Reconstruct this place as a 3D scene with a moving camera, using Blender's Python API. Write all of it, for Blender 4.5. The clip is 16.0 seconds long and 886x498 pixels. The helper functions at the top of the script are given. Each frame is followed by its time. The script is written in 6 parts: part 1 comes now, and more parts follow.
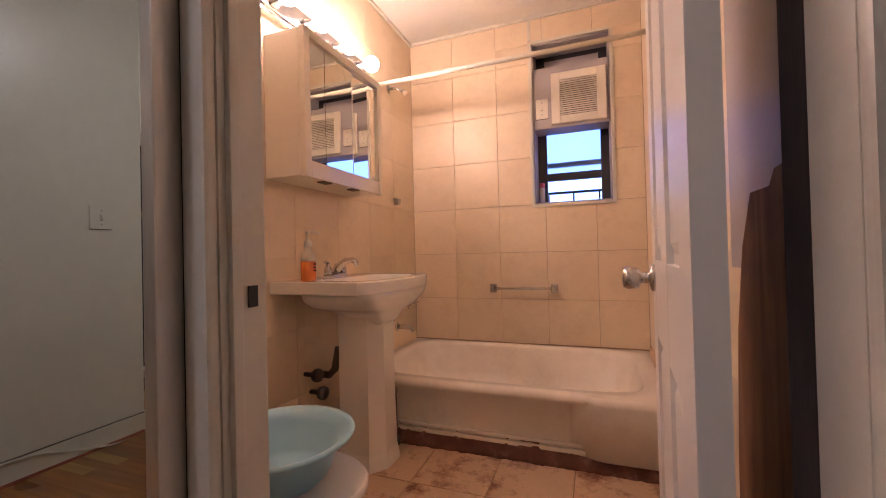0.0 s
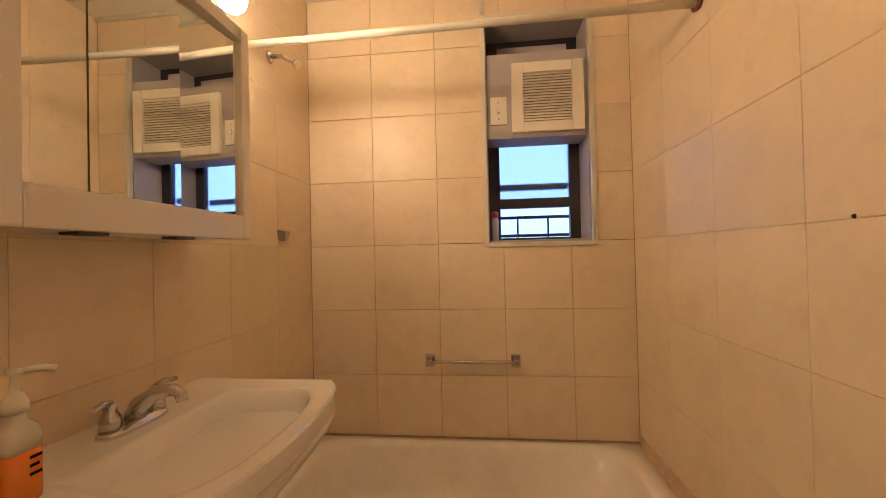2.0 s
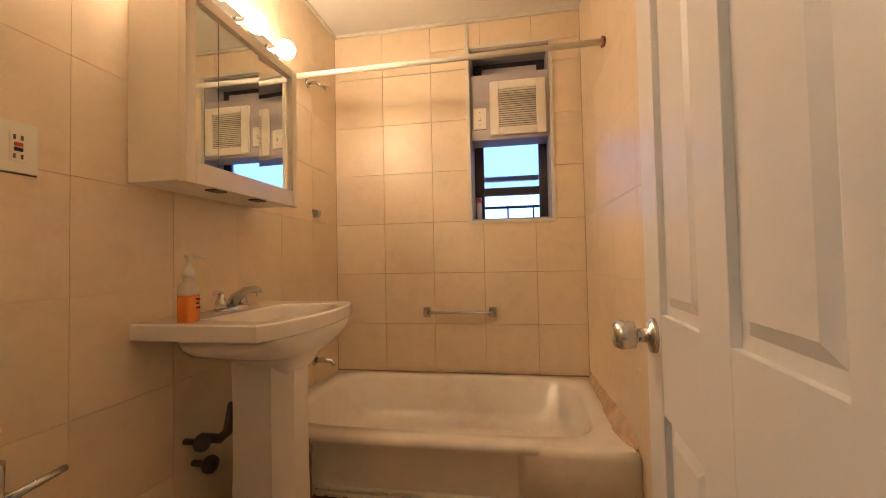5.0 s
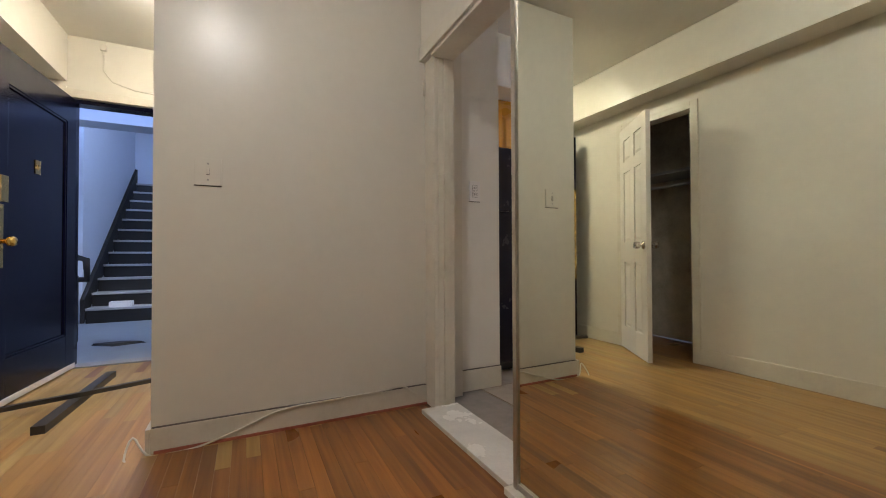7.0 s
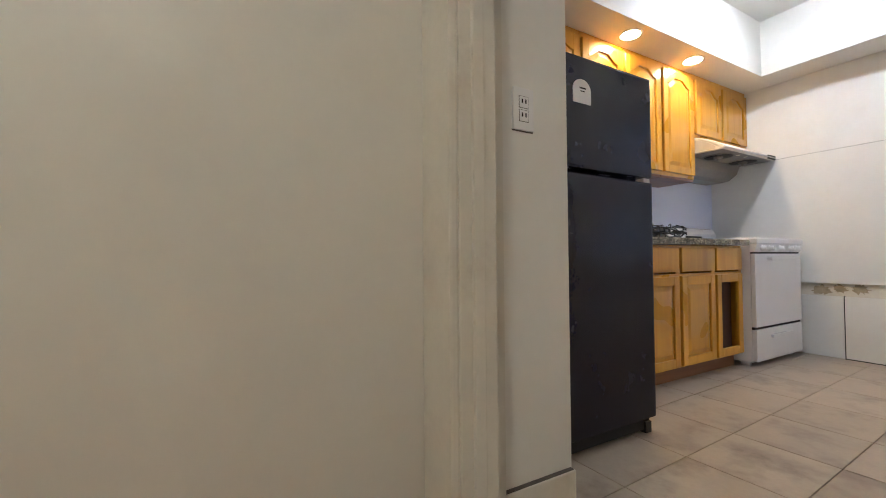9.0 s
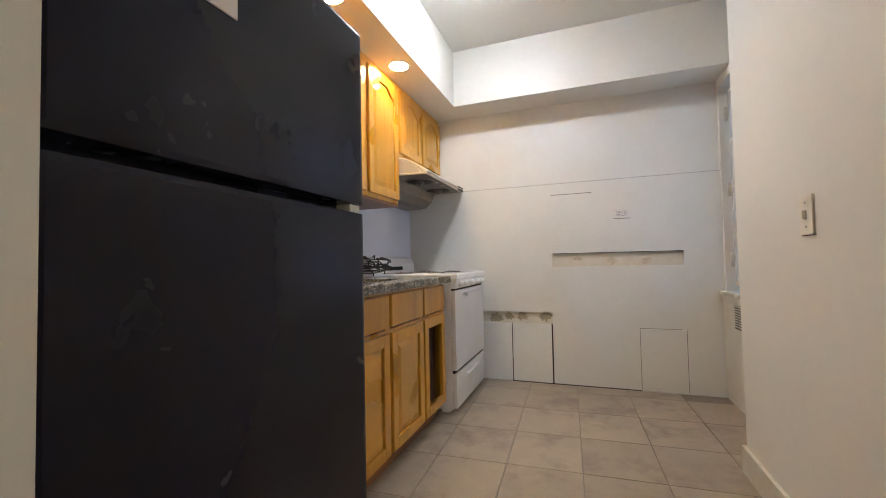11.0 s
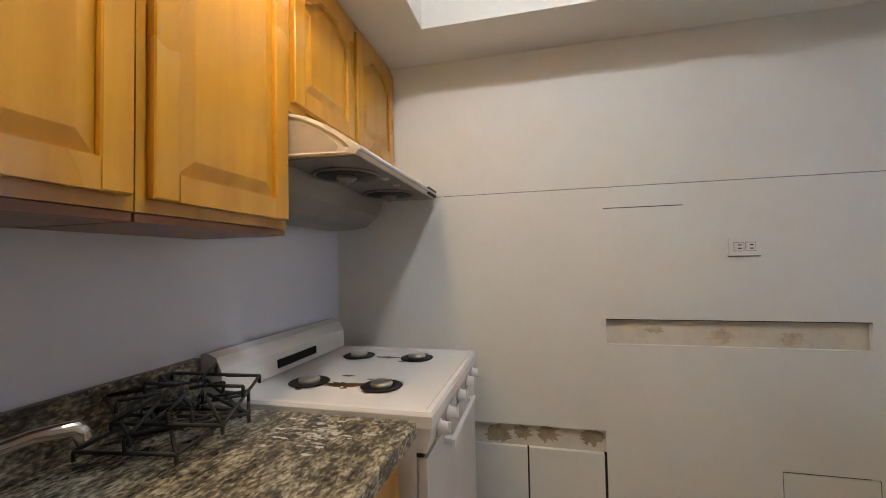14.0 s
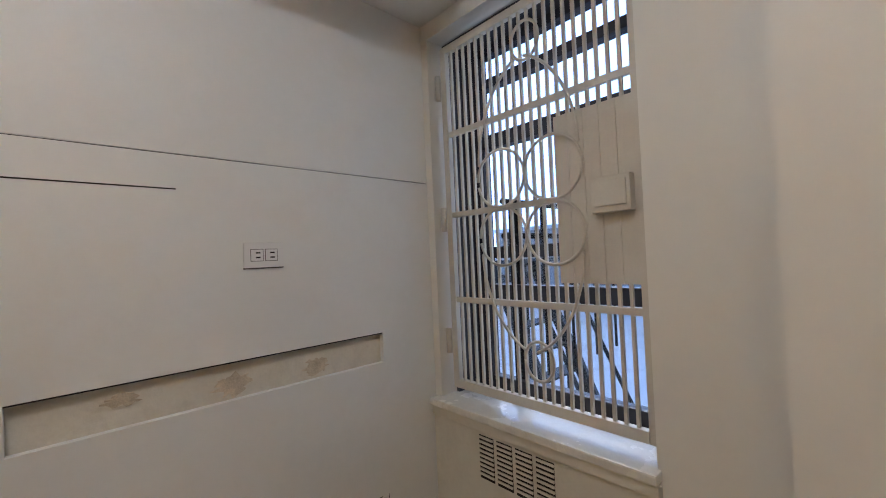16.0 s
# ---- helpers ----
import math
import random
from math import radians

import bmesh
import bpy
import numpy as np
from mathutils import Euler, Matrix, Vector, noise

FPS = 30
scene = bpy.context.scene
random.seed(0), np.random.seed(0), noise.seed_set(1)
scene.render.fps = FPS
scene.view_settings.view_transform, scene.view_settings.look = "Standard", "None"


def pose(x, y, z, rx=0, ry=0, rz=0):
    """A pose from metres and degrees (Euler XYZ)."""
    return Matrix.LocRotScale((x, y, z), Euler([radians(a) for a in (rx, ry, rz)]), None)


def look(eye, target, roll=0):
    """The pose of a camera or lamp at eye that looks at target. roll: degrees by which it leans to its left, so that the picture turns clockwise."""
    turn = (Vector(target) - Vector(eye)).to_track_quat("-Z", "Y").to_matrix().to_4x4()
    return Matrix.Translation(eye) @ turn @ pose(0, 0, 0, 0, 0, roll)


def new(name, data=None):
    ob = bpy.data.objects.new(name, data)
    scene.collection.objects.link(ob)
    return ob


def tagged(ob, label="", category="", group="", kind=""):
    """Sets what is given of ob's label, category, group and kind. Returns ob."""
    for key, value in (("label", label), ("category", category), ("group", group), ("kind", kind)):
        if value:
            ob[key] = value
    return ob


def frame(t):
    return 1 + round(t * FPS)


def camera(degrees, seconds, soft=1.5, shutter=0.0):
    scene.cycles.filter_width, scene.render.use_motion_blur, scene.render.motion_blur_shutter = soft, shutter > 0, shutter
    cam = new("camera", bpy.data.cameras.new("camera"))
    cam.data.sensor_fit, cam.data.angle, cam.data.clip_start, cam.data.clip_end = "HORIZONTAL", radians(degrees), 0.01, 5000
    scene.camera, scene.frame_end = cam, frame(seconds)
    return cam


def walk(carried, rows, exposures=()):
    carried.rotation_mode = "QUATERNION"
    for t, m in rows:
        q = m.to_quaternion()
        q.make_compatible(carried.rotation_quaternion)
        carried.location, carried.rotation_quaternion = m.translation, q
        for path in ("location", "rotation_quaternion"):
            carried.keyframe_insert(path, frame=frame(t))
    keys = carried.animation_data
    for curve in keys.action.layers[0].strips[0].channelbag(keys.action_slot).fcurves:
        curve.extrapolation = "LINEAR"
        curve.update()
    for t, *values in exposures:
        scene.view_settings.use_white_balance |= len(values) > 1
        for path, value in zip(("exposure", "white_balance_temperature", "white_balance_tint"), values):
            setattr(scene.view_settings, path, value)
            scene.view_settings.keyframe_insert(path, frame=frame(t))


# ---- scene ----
cam = camera(96.2, 16.0, soft=1.0)
PATH = [
    (0, (0.118, -0.093, 1.003), (-0.583, 1.779, 1.026), -1.4),
    (0.5, (0.016, 0.173, 1.017), (-0.55, 2.09, 1.044), -1.7),
    (1, (-0.091, 0.379, 1.098), (-0.627, 2.306, 1.126), -1.5),
    (1.5, (-0.209, 0.59, 1.17), (-0.607, 2.55, 1.198), -1.3),
    (2, (-0.278, 0.769, 1.292), (-0.494, 2.757, 1.317), -1.3),
    (2.5, (-0.259, 0.843, 1.517), (-0.379, 2.839, 1.541), -1.6),
    (3, (-0.233, 0.837, 1.636), (-0.299, 2.836, 1.665), -1.4),
    (3.2, (-0.233, 0.829, 1.631), (-0.289, 2.828, 1.659), -1.3),
    (5.3, (0.041, -0.037, 0.98), (-0.465, 1.897, 1.053), -1.0),
    (5.5, (0.058, -0.203, 0.926), (-0.641, 1.67, 1.004), -0.9),
    (6, (-0.006, -0.484, 0.883), (-1.176, 1.137, 0.953), -0.5),
    (6.5, (-0.092, -0.629, 0.89), (-1.7, 0.56, 0.916), -0.3),
    (7, (-0.271, -0.606, 0.856), (-2.063, 0.282, 0.887), -0.2),
    (7.5, (-0.584, -0.558, 0.82), (-2.436, 0.197, 0.864), -0.1),
    (8, (-0.9, -0.436, 0.802), (-2.771, 0.267, 0.866), -0.3),
    (8.5, (-1.256, -0.28, 0.809), (-3.13, 0.418, 0.865), -0.3),
    (9, (-1.53, -0.095, 0.811), (-3.277, 0.878, 0.857), -0.4),
    (9.5, (-1.734, 0.1, 0.827), (-3.218, 1.439, 0.869), -0.6),
    (10, (-1.892, 0.271, 0.849), (-2.984, 1.945, 0.898), -1.0),
    (10.2, (-1.933, 0.369, 0.859), (-2.888, 2.125, 0.913), -1.0),
    (12.3, (-2.39, 1.369, 1.308), (-2.965, 3.283, 1.378), -1.3),
    (12.5, (-2.418, 1.492, 1.313), (-2.984, 3.409, 1.381), -1.3),
    (13, (-2.49, 1.801, 1.336), (-3.044, 3.721, 1.413), -1.2),
    (13.5, (-2.581, 2.068, 1.341), (-3.137, 3.987, 1.418), -1.2),
    (14, (-2.655, 2.282, 1.338), (-3.126, 4.225, 1.404), -1.1),
    (14.5, (-2.544, 2.504, 1.314), (-2.77, 4.49, 1.357), -1.8),
    (15, (-2.444, 2.697, 1.326), (-2.088, 4.665, 1.367), -2.0),
    (15.5, (-2.325, 2.797, 1.347), (-1.414, 4.577, 1.375), -2.5),
    (16, (-2.262, 2.9, 1.35), (-0.901, 4.365, 1.386), -2.6),
]
walk(cam, [(t, look(eye, target, roll)) for t, eye, target, roll in PATH],
     [(0, 0.22, 5550, 34), (0.5, 0.05, 6000, 23), (1.5, -0.02, 6450, 13), (3.2, -0.36, 6350, 10), (5.3, 0.2, 6200, 11), (5.7, 0.25, 6100, 12), (6, 0.35, 5300, 23), (6.5, 0.7, 5150, 21), (7, 0.9, 5850, 15), (7.5, 1.05, 5900, 12), (8.5, 1.12, 5800, 10), (9.2, 1.22, 5650, 9), (10.2, 1.18, 5650, 9), (12.3, 0.61, 6600, 8), (14, 0.47, 6350, 9), (16, 0.24, 6100, 10)])

# ---- world, daylight, exposure ----
world = bpy.data.worlds.new("overcast_sky")
scene.world = world
world.use_nodes = True
wn = world.node_tree.nodes
sky = wn.new("ShaderNodeTexSky")
sky.sky_type = "NISHITA"
sky.sun_disc = False
sky.sun_elevation = radians(42)
sky.sun_rotation = radians(60)
sky.air_density, sky.dust_density, sky.ozone_density = 1.0, 0.3, 3.5
wn["Background"].inputs[1].default_value = 0.15
world.node_tree.links.new(sky.outputs[0], wn["Background"].inputs[0])
sun = new("sun", bpy.data.lights.new("sun", "SUN"))
sun.data.energy, sun.data.angle, sun.data.color = 0.6, radians(15), (1, 0.97, 0.92)
sun.matrix_world = look((17, 10, 18), (0, 0, 0))

day = new("window_daylight", bpy.data.lights.new("window_daylight", "AREA"))
day.data.shape, day.data.size, day.data.size_y = "RECTANGLE", 0.64, 1.34
day.data.energy, day.data.color = 1.5, (0.62, 0.76, 1.0)
day.matrix_world = look((-0.975, 3.705, 1.51), (-3.0, 3.705, 1.40))

BULB, HALL_LAMP, FOYER_LAMP, KITCHEN_LAMP, CAN, STAIR_LAMP = 112, 47, 66, 114, 90, 85


# ---- materials ----
def mat(name, color, rough=0.5, metal=0.0, var=0.08, scale=3.0, bump=0.0, bscale=60.0, stain=None, stain_amt=0.0, stain_scale=1.5, spec=0.5, stretch=None, island=0.0, coat=0.0, flat=None):
    """A plain surface with soft unevenness, fine grain, relief and stains."""
    m = bpy.data.materials.new(name)
    m.use_nodes = True
    t = m.node_tree
    N, L = t.nodes, t.links
    b = N["Principled BSDF"]
    b.inputs["Roughness"].default_value = rough
    b.inputs["Metallic"].default_value = metal
    b.inputs["Specular IOR Level"].default_value = spec
    b.inputs["Coat Weight"].default_value = coat
    b.inputs["Base Color"].default_value = (*color, 1)
    tc = N.new("ShaderNodeTexCoord")
    src = tc.outputs["Object"]
    if stretch:
        mp = N.new("ShaderNodeMapping")
        mp.inputs["Scale"].default_value = stretch
        L.new(src, mp.inputs["Vector"])
        src = mp.outputs[0]
    if island:
        oi = N.new("ShaderNodeObjectInfo")
        add = N.new("ShaderNodeVectorMath")
        add.operation = "MULTIPLY_ADD"
        add.inputs[1].default_value = (37, 53, 71)
        L.new(oi.outputs["Random"], add.inputs[0])
        L.new(src, add.inputs[2])
        src = add.outputs[0]
    def noise_tex(sc, det=4.0, ro=0.6):
        n = N.new("ShaderNodeTexNoise")
        n.inputs["Scale"].default_value = sc
        n.inputs["Detail"].default_value = det
        n.inputs["Roughness"].default_value = ro
        L.new(src, n.inputs["Vector"])
        return n.outputs["Fac"]
    big, fine = noise_tex(scale), noise_tex(scale * 14, 6)
    mul = N.new("ShaderNodeMath")
    mul.operation = "MULTIPLY_ADD"
    mul.inputs[1].default_value = 0.45
    L.new(fine, mul.inputs[0])
    L.new(big, mul.inputs[2])
    rmp = N.new("ShaderNodeMapRange")
    rmp.inputs["From Min"].default_value, rmp.inputs["From Max"].default_value = 0.4, 1.05
    rmp.inputs["To Min"].default_value, rmp.inputs["To Max"].default_value = 1 - var, 1 + var
    L.new(mul.outputs[0], rmp.inputs["Value"])
    fac = rmp.outputs[0]
    if island:
        r2 = N.new("ShaderNodeMapRange")
        r2.inputs["To Min"].default_value, r2.inputs["To Max"].default_value = 1 - island, 1 + island
        L.new(oi.outputs["Random"], r2.inputs["Value"])
        mm = N.new("ShaderNodeMath")
        mm.operation = "MULTIPLY"
        L.new(fac, mm.inputs[0])
        L.new(r2.outputs[0], mm.inputs[1])
        fac = mm.outputs[0]
    sc = N.new("ShaderNodeVectorMath")
    sc.operation = "SCALE"
    sc.inputs[0].default_value = color
    L.new(fac, sc.inputs["Scale"])
    out = sc.outputs[0]
    if stain:
        sn = noise_tex(stain_scale, 8, 0.72)
        cr = N.new("ShaderNodeMapRange")
        cr.inputs["From Min"].default_value, cr.inputs["From Max"].default_value = 0.5, 0.78
        cr.inputs["To Max"].default_value = stain_amt
        L.new(sn, cr.inputs["Value"])
        mx = N.new("ShaderNodeMix")
        mx.data_type = "RGBA"
        mx.inputs["B"].default_value = (*stain, 1)
        L.new(cr.outputs[0], mx.inputs["Factor"])
        L.new(out, mx.inputs["A"])
        out = mx.outputs["Result"]
    L.new(out, b.inputs["Base Color"])
    rr = N.new("ShaderNodeMapRange")
    rr.inputs["To Min"].default_value, rr.inputs["To Max"].default_value = max(0.02, rough - 0.08), min(1, rough + 0.1)
    L.new(big, rr.inputs["Value"])
    if flat is None:
        L.new(rr.outputs[0], b.inputs["Roughness"])
    else:
        b.inputs["Roughness"].default_value = flat
    if bump:
        bp = N.new("ShaderNodeBump")
        bp.inputs["Strength"].default_value = bump
        bp.inputs["Distance"].default_value = 0.004
        L.new(noise_tex(bscale, 5), bp.inputs["Height"])
        L.new(bp.outputs[0], b.inputs["Normal"])
    return m


def wood(name, light, dark, grain=(1.5, 30, 30), rough=0.35, coat=0.2, island=0.18, bump=0.05):
    """Wood with grain along x of the mapping; pieces differ by Object Info."""
    m = bpy.data.materials.new(name)
    m.use_nodes = True
    t = m.node_tree
    N, L = t.nodes, t.links
    b = N["Principled BSDF"]
    b.inputs["Coat Weight"].default_value = coat
    b.inputs["Coat Roughness"].default_value = 0.15
    tc, oi, mp = N.new("ShaderNodeTexCoord"), N.new("ShaderNodeObjectInfo"), N.new("ShaderNodeMapping")
    mp.inputs["Scale"].default_value = grain
    add = N.new("ShaderNodeVectorMath")
    add.operation = "MULTIPLY_ADD"
    add.inputs[1].default_value = (19, 31, 47)
    L.new(oi.outputs["Random"], add.inputs[0])
    L.new(tc.outputs["Object"], add.inputs[2])
    L.new(add.outputs[0], mp.inputs["Vector"])
    n1, n2 = N.new("ShaderNodeTexNoise"), N.new("ShaderNodeTexNoise")
    n1.inputs["Scale"].default_value, n1.inputs["Detail"].default_value, n1.inputs["Distortion"].default_value = 1.0, 6, 0.6
    n2.inputs["Scale"].default_value = 2.2
    L.new(mp.outputs[0], n1.inputs["Vector"])
    L.new(add.outputs[0], n2.inputs["Vector"])
    mx = N.new("ShaderNodeMix")
    mx.data_type = "RGBA"
    mx.inputs["A"].default_value, mx.inputs["B"].default_value = (*dark, 1), (*light, 1)
    rm = N.new("ShaderNodeMapRange")
    rm.inputs["From Min"].default_value, rm.inputs["From Max"].default_value = 0.3, 0.7
    L.new(n1.outputs["Fac"], rm.inputs["Value"])
    L.new(rm.outputs[0], mx.inputs["Factor"])
    r2 = N.new("ShaderNodeMapRange")
    r2.inputs["To Min"].default_value, r2.inputs["To Max"].default_value = 1 - island, 1 + island
    L.new(oi.outputs["Random"], r2.inputs["Value"])
    r3 = N.new("ShaderNodeMapRange")
    r3.inputs["From Min"].default_value, r3.inputs["From Max"].default_value = 0.3, 0.7
    r3.inputs["To Min"].default_value, r3.inputs["To Max"].default_value = 0.88, 1.1
    L.new(n2.outputs["Fac"], r3.inputs["Value"])
    mm = N.new("ShaderNodeMath")
    mm.operation = "MULTIPLY"
    L.new(r2.outputs[0], mm.inputs[0])
    L.new(r3.outputs[0], mm.inputs[1])
    sc = N.new("ShaderNodeVectorMath")
    sc.operation = "SCALE"
    L.new(mx.outputs["Result"], sc.inputs[0])
    L.new(mm.outputs[0], sc.inputs["Scale"])
    L.new(sc.outputs[0], b.inputs["Base Color"])
    rr = N.new("ShaderNodeMapRange")
    rr.inputs["To Min"].default_value, rr.inputs["To Max"].default_value = rough - 0.1, rough + 0.15
    L.new(n2.outputs["Fac"], rr.inputs["Value"])
    L.new(rr.outputs[0], b.inputs["Roughness"])
    bp = N.new("ShaderNodeBump")
    bp.inputs["Strength"].default_value, bp.inputs["Distance"].default_value = bump, 0.003
    L.new(n1.outputs["Fac"], bp.inputs["Height"])
    L.new(bp.outputs[0], b.inputs["Normal"])
    return m


def granite():
    m = bpy.data.materials.new("granite")
    m.use_nodes = True
    t = m.node_tree
    N, L = t.nodes, t.links
    b = N["Principled BSDF"]
    b.inputs["Roughness"].default_value = 0.16
    tc = N.new("ShaderNodeTexCoord")
    v, n, n2 = N.new("ShaderNodeTexVoronoi"), N.new("ShaderNodeTexNoise"), N.new("ShaderNodeTexNoise")
    v.inputs["Scale"].default_value = 90
    n.inputs["Scale"].default_value, n.inputs["Detail"].default_value, n.inputs["Distortion"].default_value = 120, 5, 0.35
    n2.inputs["Scale"].default_value, n2.inputs["Detail"].default_value = 24, 4
    flow = N.new("ShaderNodeMapping")
    flow.inputs["Scale"].default_value = (1.0, 0.55, 1.0)
    L.new(tc.outputs["Object"], flow.inputs["Vector"])
    for k in (v, n, n2):
        L.new(flow.outputs[0], k.inputs["Vector"])
    cr = N.new("ShaderNodeValToRGB")
    e = cr.color_ramp.elements
    e[0].position, e[0].color = 0.36, (0.035, 0.032, 0.026, 1)
    e[1].position, e[1].color = 0.74, (0.52, 0.48, 0.38, 1)
    k = e.new(0.51)
    k.color = (0.12, 0.105, 0.075, 1)
    k = e.new(0.60)
    k.color = (0.27, 0.235, 0.16, 1)
    mm = N.new("ShaderNodeMath")
    mm.operation = "MULTIPLY_ADD"
    mm.inputs[1].default_value = 0.5
    L.new(n2.outputs["Fac"], mm.inputs[0])
    m2 = N.new("ShaderNodeMath")
    m2.operation = "MULTIPLY_ADD"
    m2.inputs[1].default_value, m2.inputs[2].default_value = 0.75, -0.09
    L.new(n.outputs["Fac"], m2.inputs[0])
    L.new(m2.outputs[0], mm.inputs[2])
    L.new(mm.outputs[0], cr.inputs["Fac"])
    L.new(cr.outputs[0], b.inputs["Base Color"])
    return m


def glow(name, color, strength):
    m = bpy.data.materials.new(name)
    m.use_nodes = True
    b = m.node_tree.nodes["Principled BSDF"]
    b.inputs["Base Color"].default_value = (*color, 1)
    b.inputs["Emission Color"].default_value = (*color, 1)
    b.inputs["Emission Strength"].default_value = strength
    return m


def glass(name, color=(0.9, 0.95, 0.97), rough=0.02):
    m = bpy.data.materials.new(name)
    m.use_nodes = True
    b = m.node_tree.nodes["Principled BSDF"]
    b.inputs["Base Color"].default_value = (*color, 1)
    b.inputs["Transmission Weight"].default_value = 1.0
    b.inputs["Roughness"].default_value = rough
    b.inputs["IOR"].default_value = 1.45
    return m


M_HALL = mat("hall_wall_paint", (0.70, 0.665, 0.58), 0.31, var=0.05, scale=1.2, bump=0.12, bscale=25)
M_CEIL = mat("ceiling_paint", (0.74, 0.72, 0.66), 0.6, var=0.04, bump=0.1, bscale=30)
M_TRIM = mat("trim_paint", (0.68, 0.64, 0.54), 0.33, var=0.07, scale=4, bump=0.15, bscale=35, stain=(0.35, 0.27, 0.18), stain_amt=0.35, stain_scale=3)
M_KWALL = mat("kitchen_wall_paint", (0.76, 0.735, 0.67), 0.5, var=0.04, scale=1.5, bump=0.08, bscale=30)
M_KBOARD = mat("patched_board_paint", (0.77, 0.76, 0.72), 0.55, var=0.04, scale=2.0, bump=0.06, bscale=40, stain=(0.62, 0.52, 0.38), stain_amt=0.25, stain_scale=1.2)
# The blue in this wall's colour stands for daylight from the window.
M_BSPLASH = mat("backsplash_daylit_paint", (0.70, 0.72, 0.82), 0.42, var=0.03, scale=1.5, bump=0.04, bscale=20)
M_BTILE = mat("bath_tile", (0.76, 0.62, 0.435), 0.38, var=0.07, scale=2.0, bump=0.05, bscale=12, stain=(0.46, 0.30, 0.16), stain_amt=0.28, stain_scale=6.5, island=0.03)
M_GROUT = mat("dark_grout", (0.31, 0.205, 0.12), 0.9, var=0.3, scale=9)
M_GROUT_SIDE = mat("pale_grout", (0.71, 0.57, 0.395), 0.8, var=0.25, scale=9)
M_BFLOOR = mat("bath_floor_tile", (0.62, 0.43, 0.27), 0.4, var=0.15, scale=5, stain=(0.17, 0.06, 0.04), stain_amt=2.0, stain_scale=5, island=0.06)
M_KTILE = mat("kitchen_floor_tile", (0.38, 0.31, 0.232), 0.38, var=0.16, scale=4, bump=0.08, bscale=20, stain=(0.20, 0.15, 0.11), stain_amt=1.3, stain_scale=3.5, island=0.06)
M_KGROUT = mat("kitchen_grout", (0.25, 0.215, 0.18), 0.9, var=0.25, scale=10)
M_OAK = wood("oak_strip", (0.36, 0.145, 0.026), (0.185, 0.062, 0.012), (1.2, 28, 28), 0.3, 0.3, 0.2)
M_OAKMID = wood("worn_oak_strip", (0.46, 0.265, 0.085), (0.32, 0.16, 0.045), (1.2, 28, 28), 0.38, 0.12, 0.1)
M_OAKPALE = wood("bare_oak_strip", (0.46, 0.31, 0.115), (0.35, 0.215, 0.072), (1.2, 28, 28), 0.45, 0.05, 0.07)
M_MAPLE = wood("maple_cabinet", (0.63, 0.32, 0.024), (0.51, 0.232, 0.012), (16, 16, 0.9), 0.28, 0.5, 0.04)
# Reddish maple darkened by hand: shade under cabinets sits in the colour.
M_MAPLE_D = wood("shaded_maple", (0.26, 0.105, 0.035), (0.17, 0.062, 0.022), (22, 1.3, 22), 0.4, 0.1, 0.05)
M_RAW = wood("raw_wood", (0.33, 0.17, 0.08), (0.16, 0.07, 0.03), (20, 20, 1.5), 0.7, 0.0, 0.1)
M_PORC = mat("porcelain", (0.84, 0.80, 0.73), 0.12, var=0.03, scale=2, coat=0.4)
M_TUB = mat("worn_tub_enamel", (0.83, 0.77, 0.67), 0.22, var=0.05, scale=3, stain=(0.55, 0.44, 0.30), stain_amt=0.5, stain_scale=2.5)
M_RUST = mat("rusty_grime", (0.17, 0.065, 0.042), 0.9, var=0.5, scale=14, bump=0.9, bscale=40, stain=(0.45, 0.30, 0.2), stain_amt=0.8, stain_scale=9)
M_CHROME = mat("chrome", (0.62, 0.61, 0.60), 0.14, 1.0, var=0.12, scale=20)
M_STEEL = mat("brushed_steel", (0.42, 0.40, 0.37), 0.3, 1.0, var=0.1, scale=8, stretch=(1, 12, 12))
M_NICKEL = mat("nickel_knob", (0.6, 0.56, 0.5), 0.25, 1.0, var=0.1, scale=20)
M_BRASS = mat("brass", (0.62, 0.42, 0.12), 0.25, 1.0, var=0.15, scale=20)
M_MIRROR = mat("silvered_glass", (0.86, 0.88, 0.83), 0.0, 1.0, var=0.02, scale=2, flat=0.005)
M_OLDMIRROR = mat("hazy_silvered_glass", (0.77, 0.805, 0.70), 0.0, 1.0, var=0.06, scale=2.5, flat=0.012)
M_ALU = mat("aluminium_frame", (0.55, 0.52, 0.47), 0.35, 1.0, var=0.15, scale=12, stretch=(1, 1, 0.2))
M_WHITE = mat("white_enamel", (0.80, 0.78, 0.76), 0.22, var=0.03, scale=3)
M_WHITEPL = mat("white_plastic", (0.78, 0.73, 0.62), 0.4, var=0.03, scale=6)
M_CABWHITE = mat("white_cabinet_paint", (0.80, 0.74, 0.63), 0.3, var=0.04, scale=6, stain=(0.5, 0.35, 0.2), stain_amt=0.2, stain_scale=6)
M_DOOR = mat("white_door_paint", (0.78, 0.74, 0.68), 0.38, var=0.03, scale=2, stretch=(1, 1, 1))
M_BLACK = mat("black_iron", (0.010, 0.0095, 0.009), 0.55, 0.0, var=0.2, scale=20)
M_FRIDGE = mat("black_fridge", (0.008, 0.008, 0.021), 0.24, spec=0.3, var=0.06, scale=6)
M_NAVY = mat("dark_navy_paint", (0.0035, 0.0032, 0.013), 0.2, spec=0.22, var=0.15, scale=3, bump=0.1, bscale=20)
M_DARK = mat("dark_void", (0.02, 0.017, 0.015), 0.9, var=0.2)
M_HOOD = mat("almond_hood", (0.66, 0.60, 0.50), 0.3, var=0.05, scale=5)
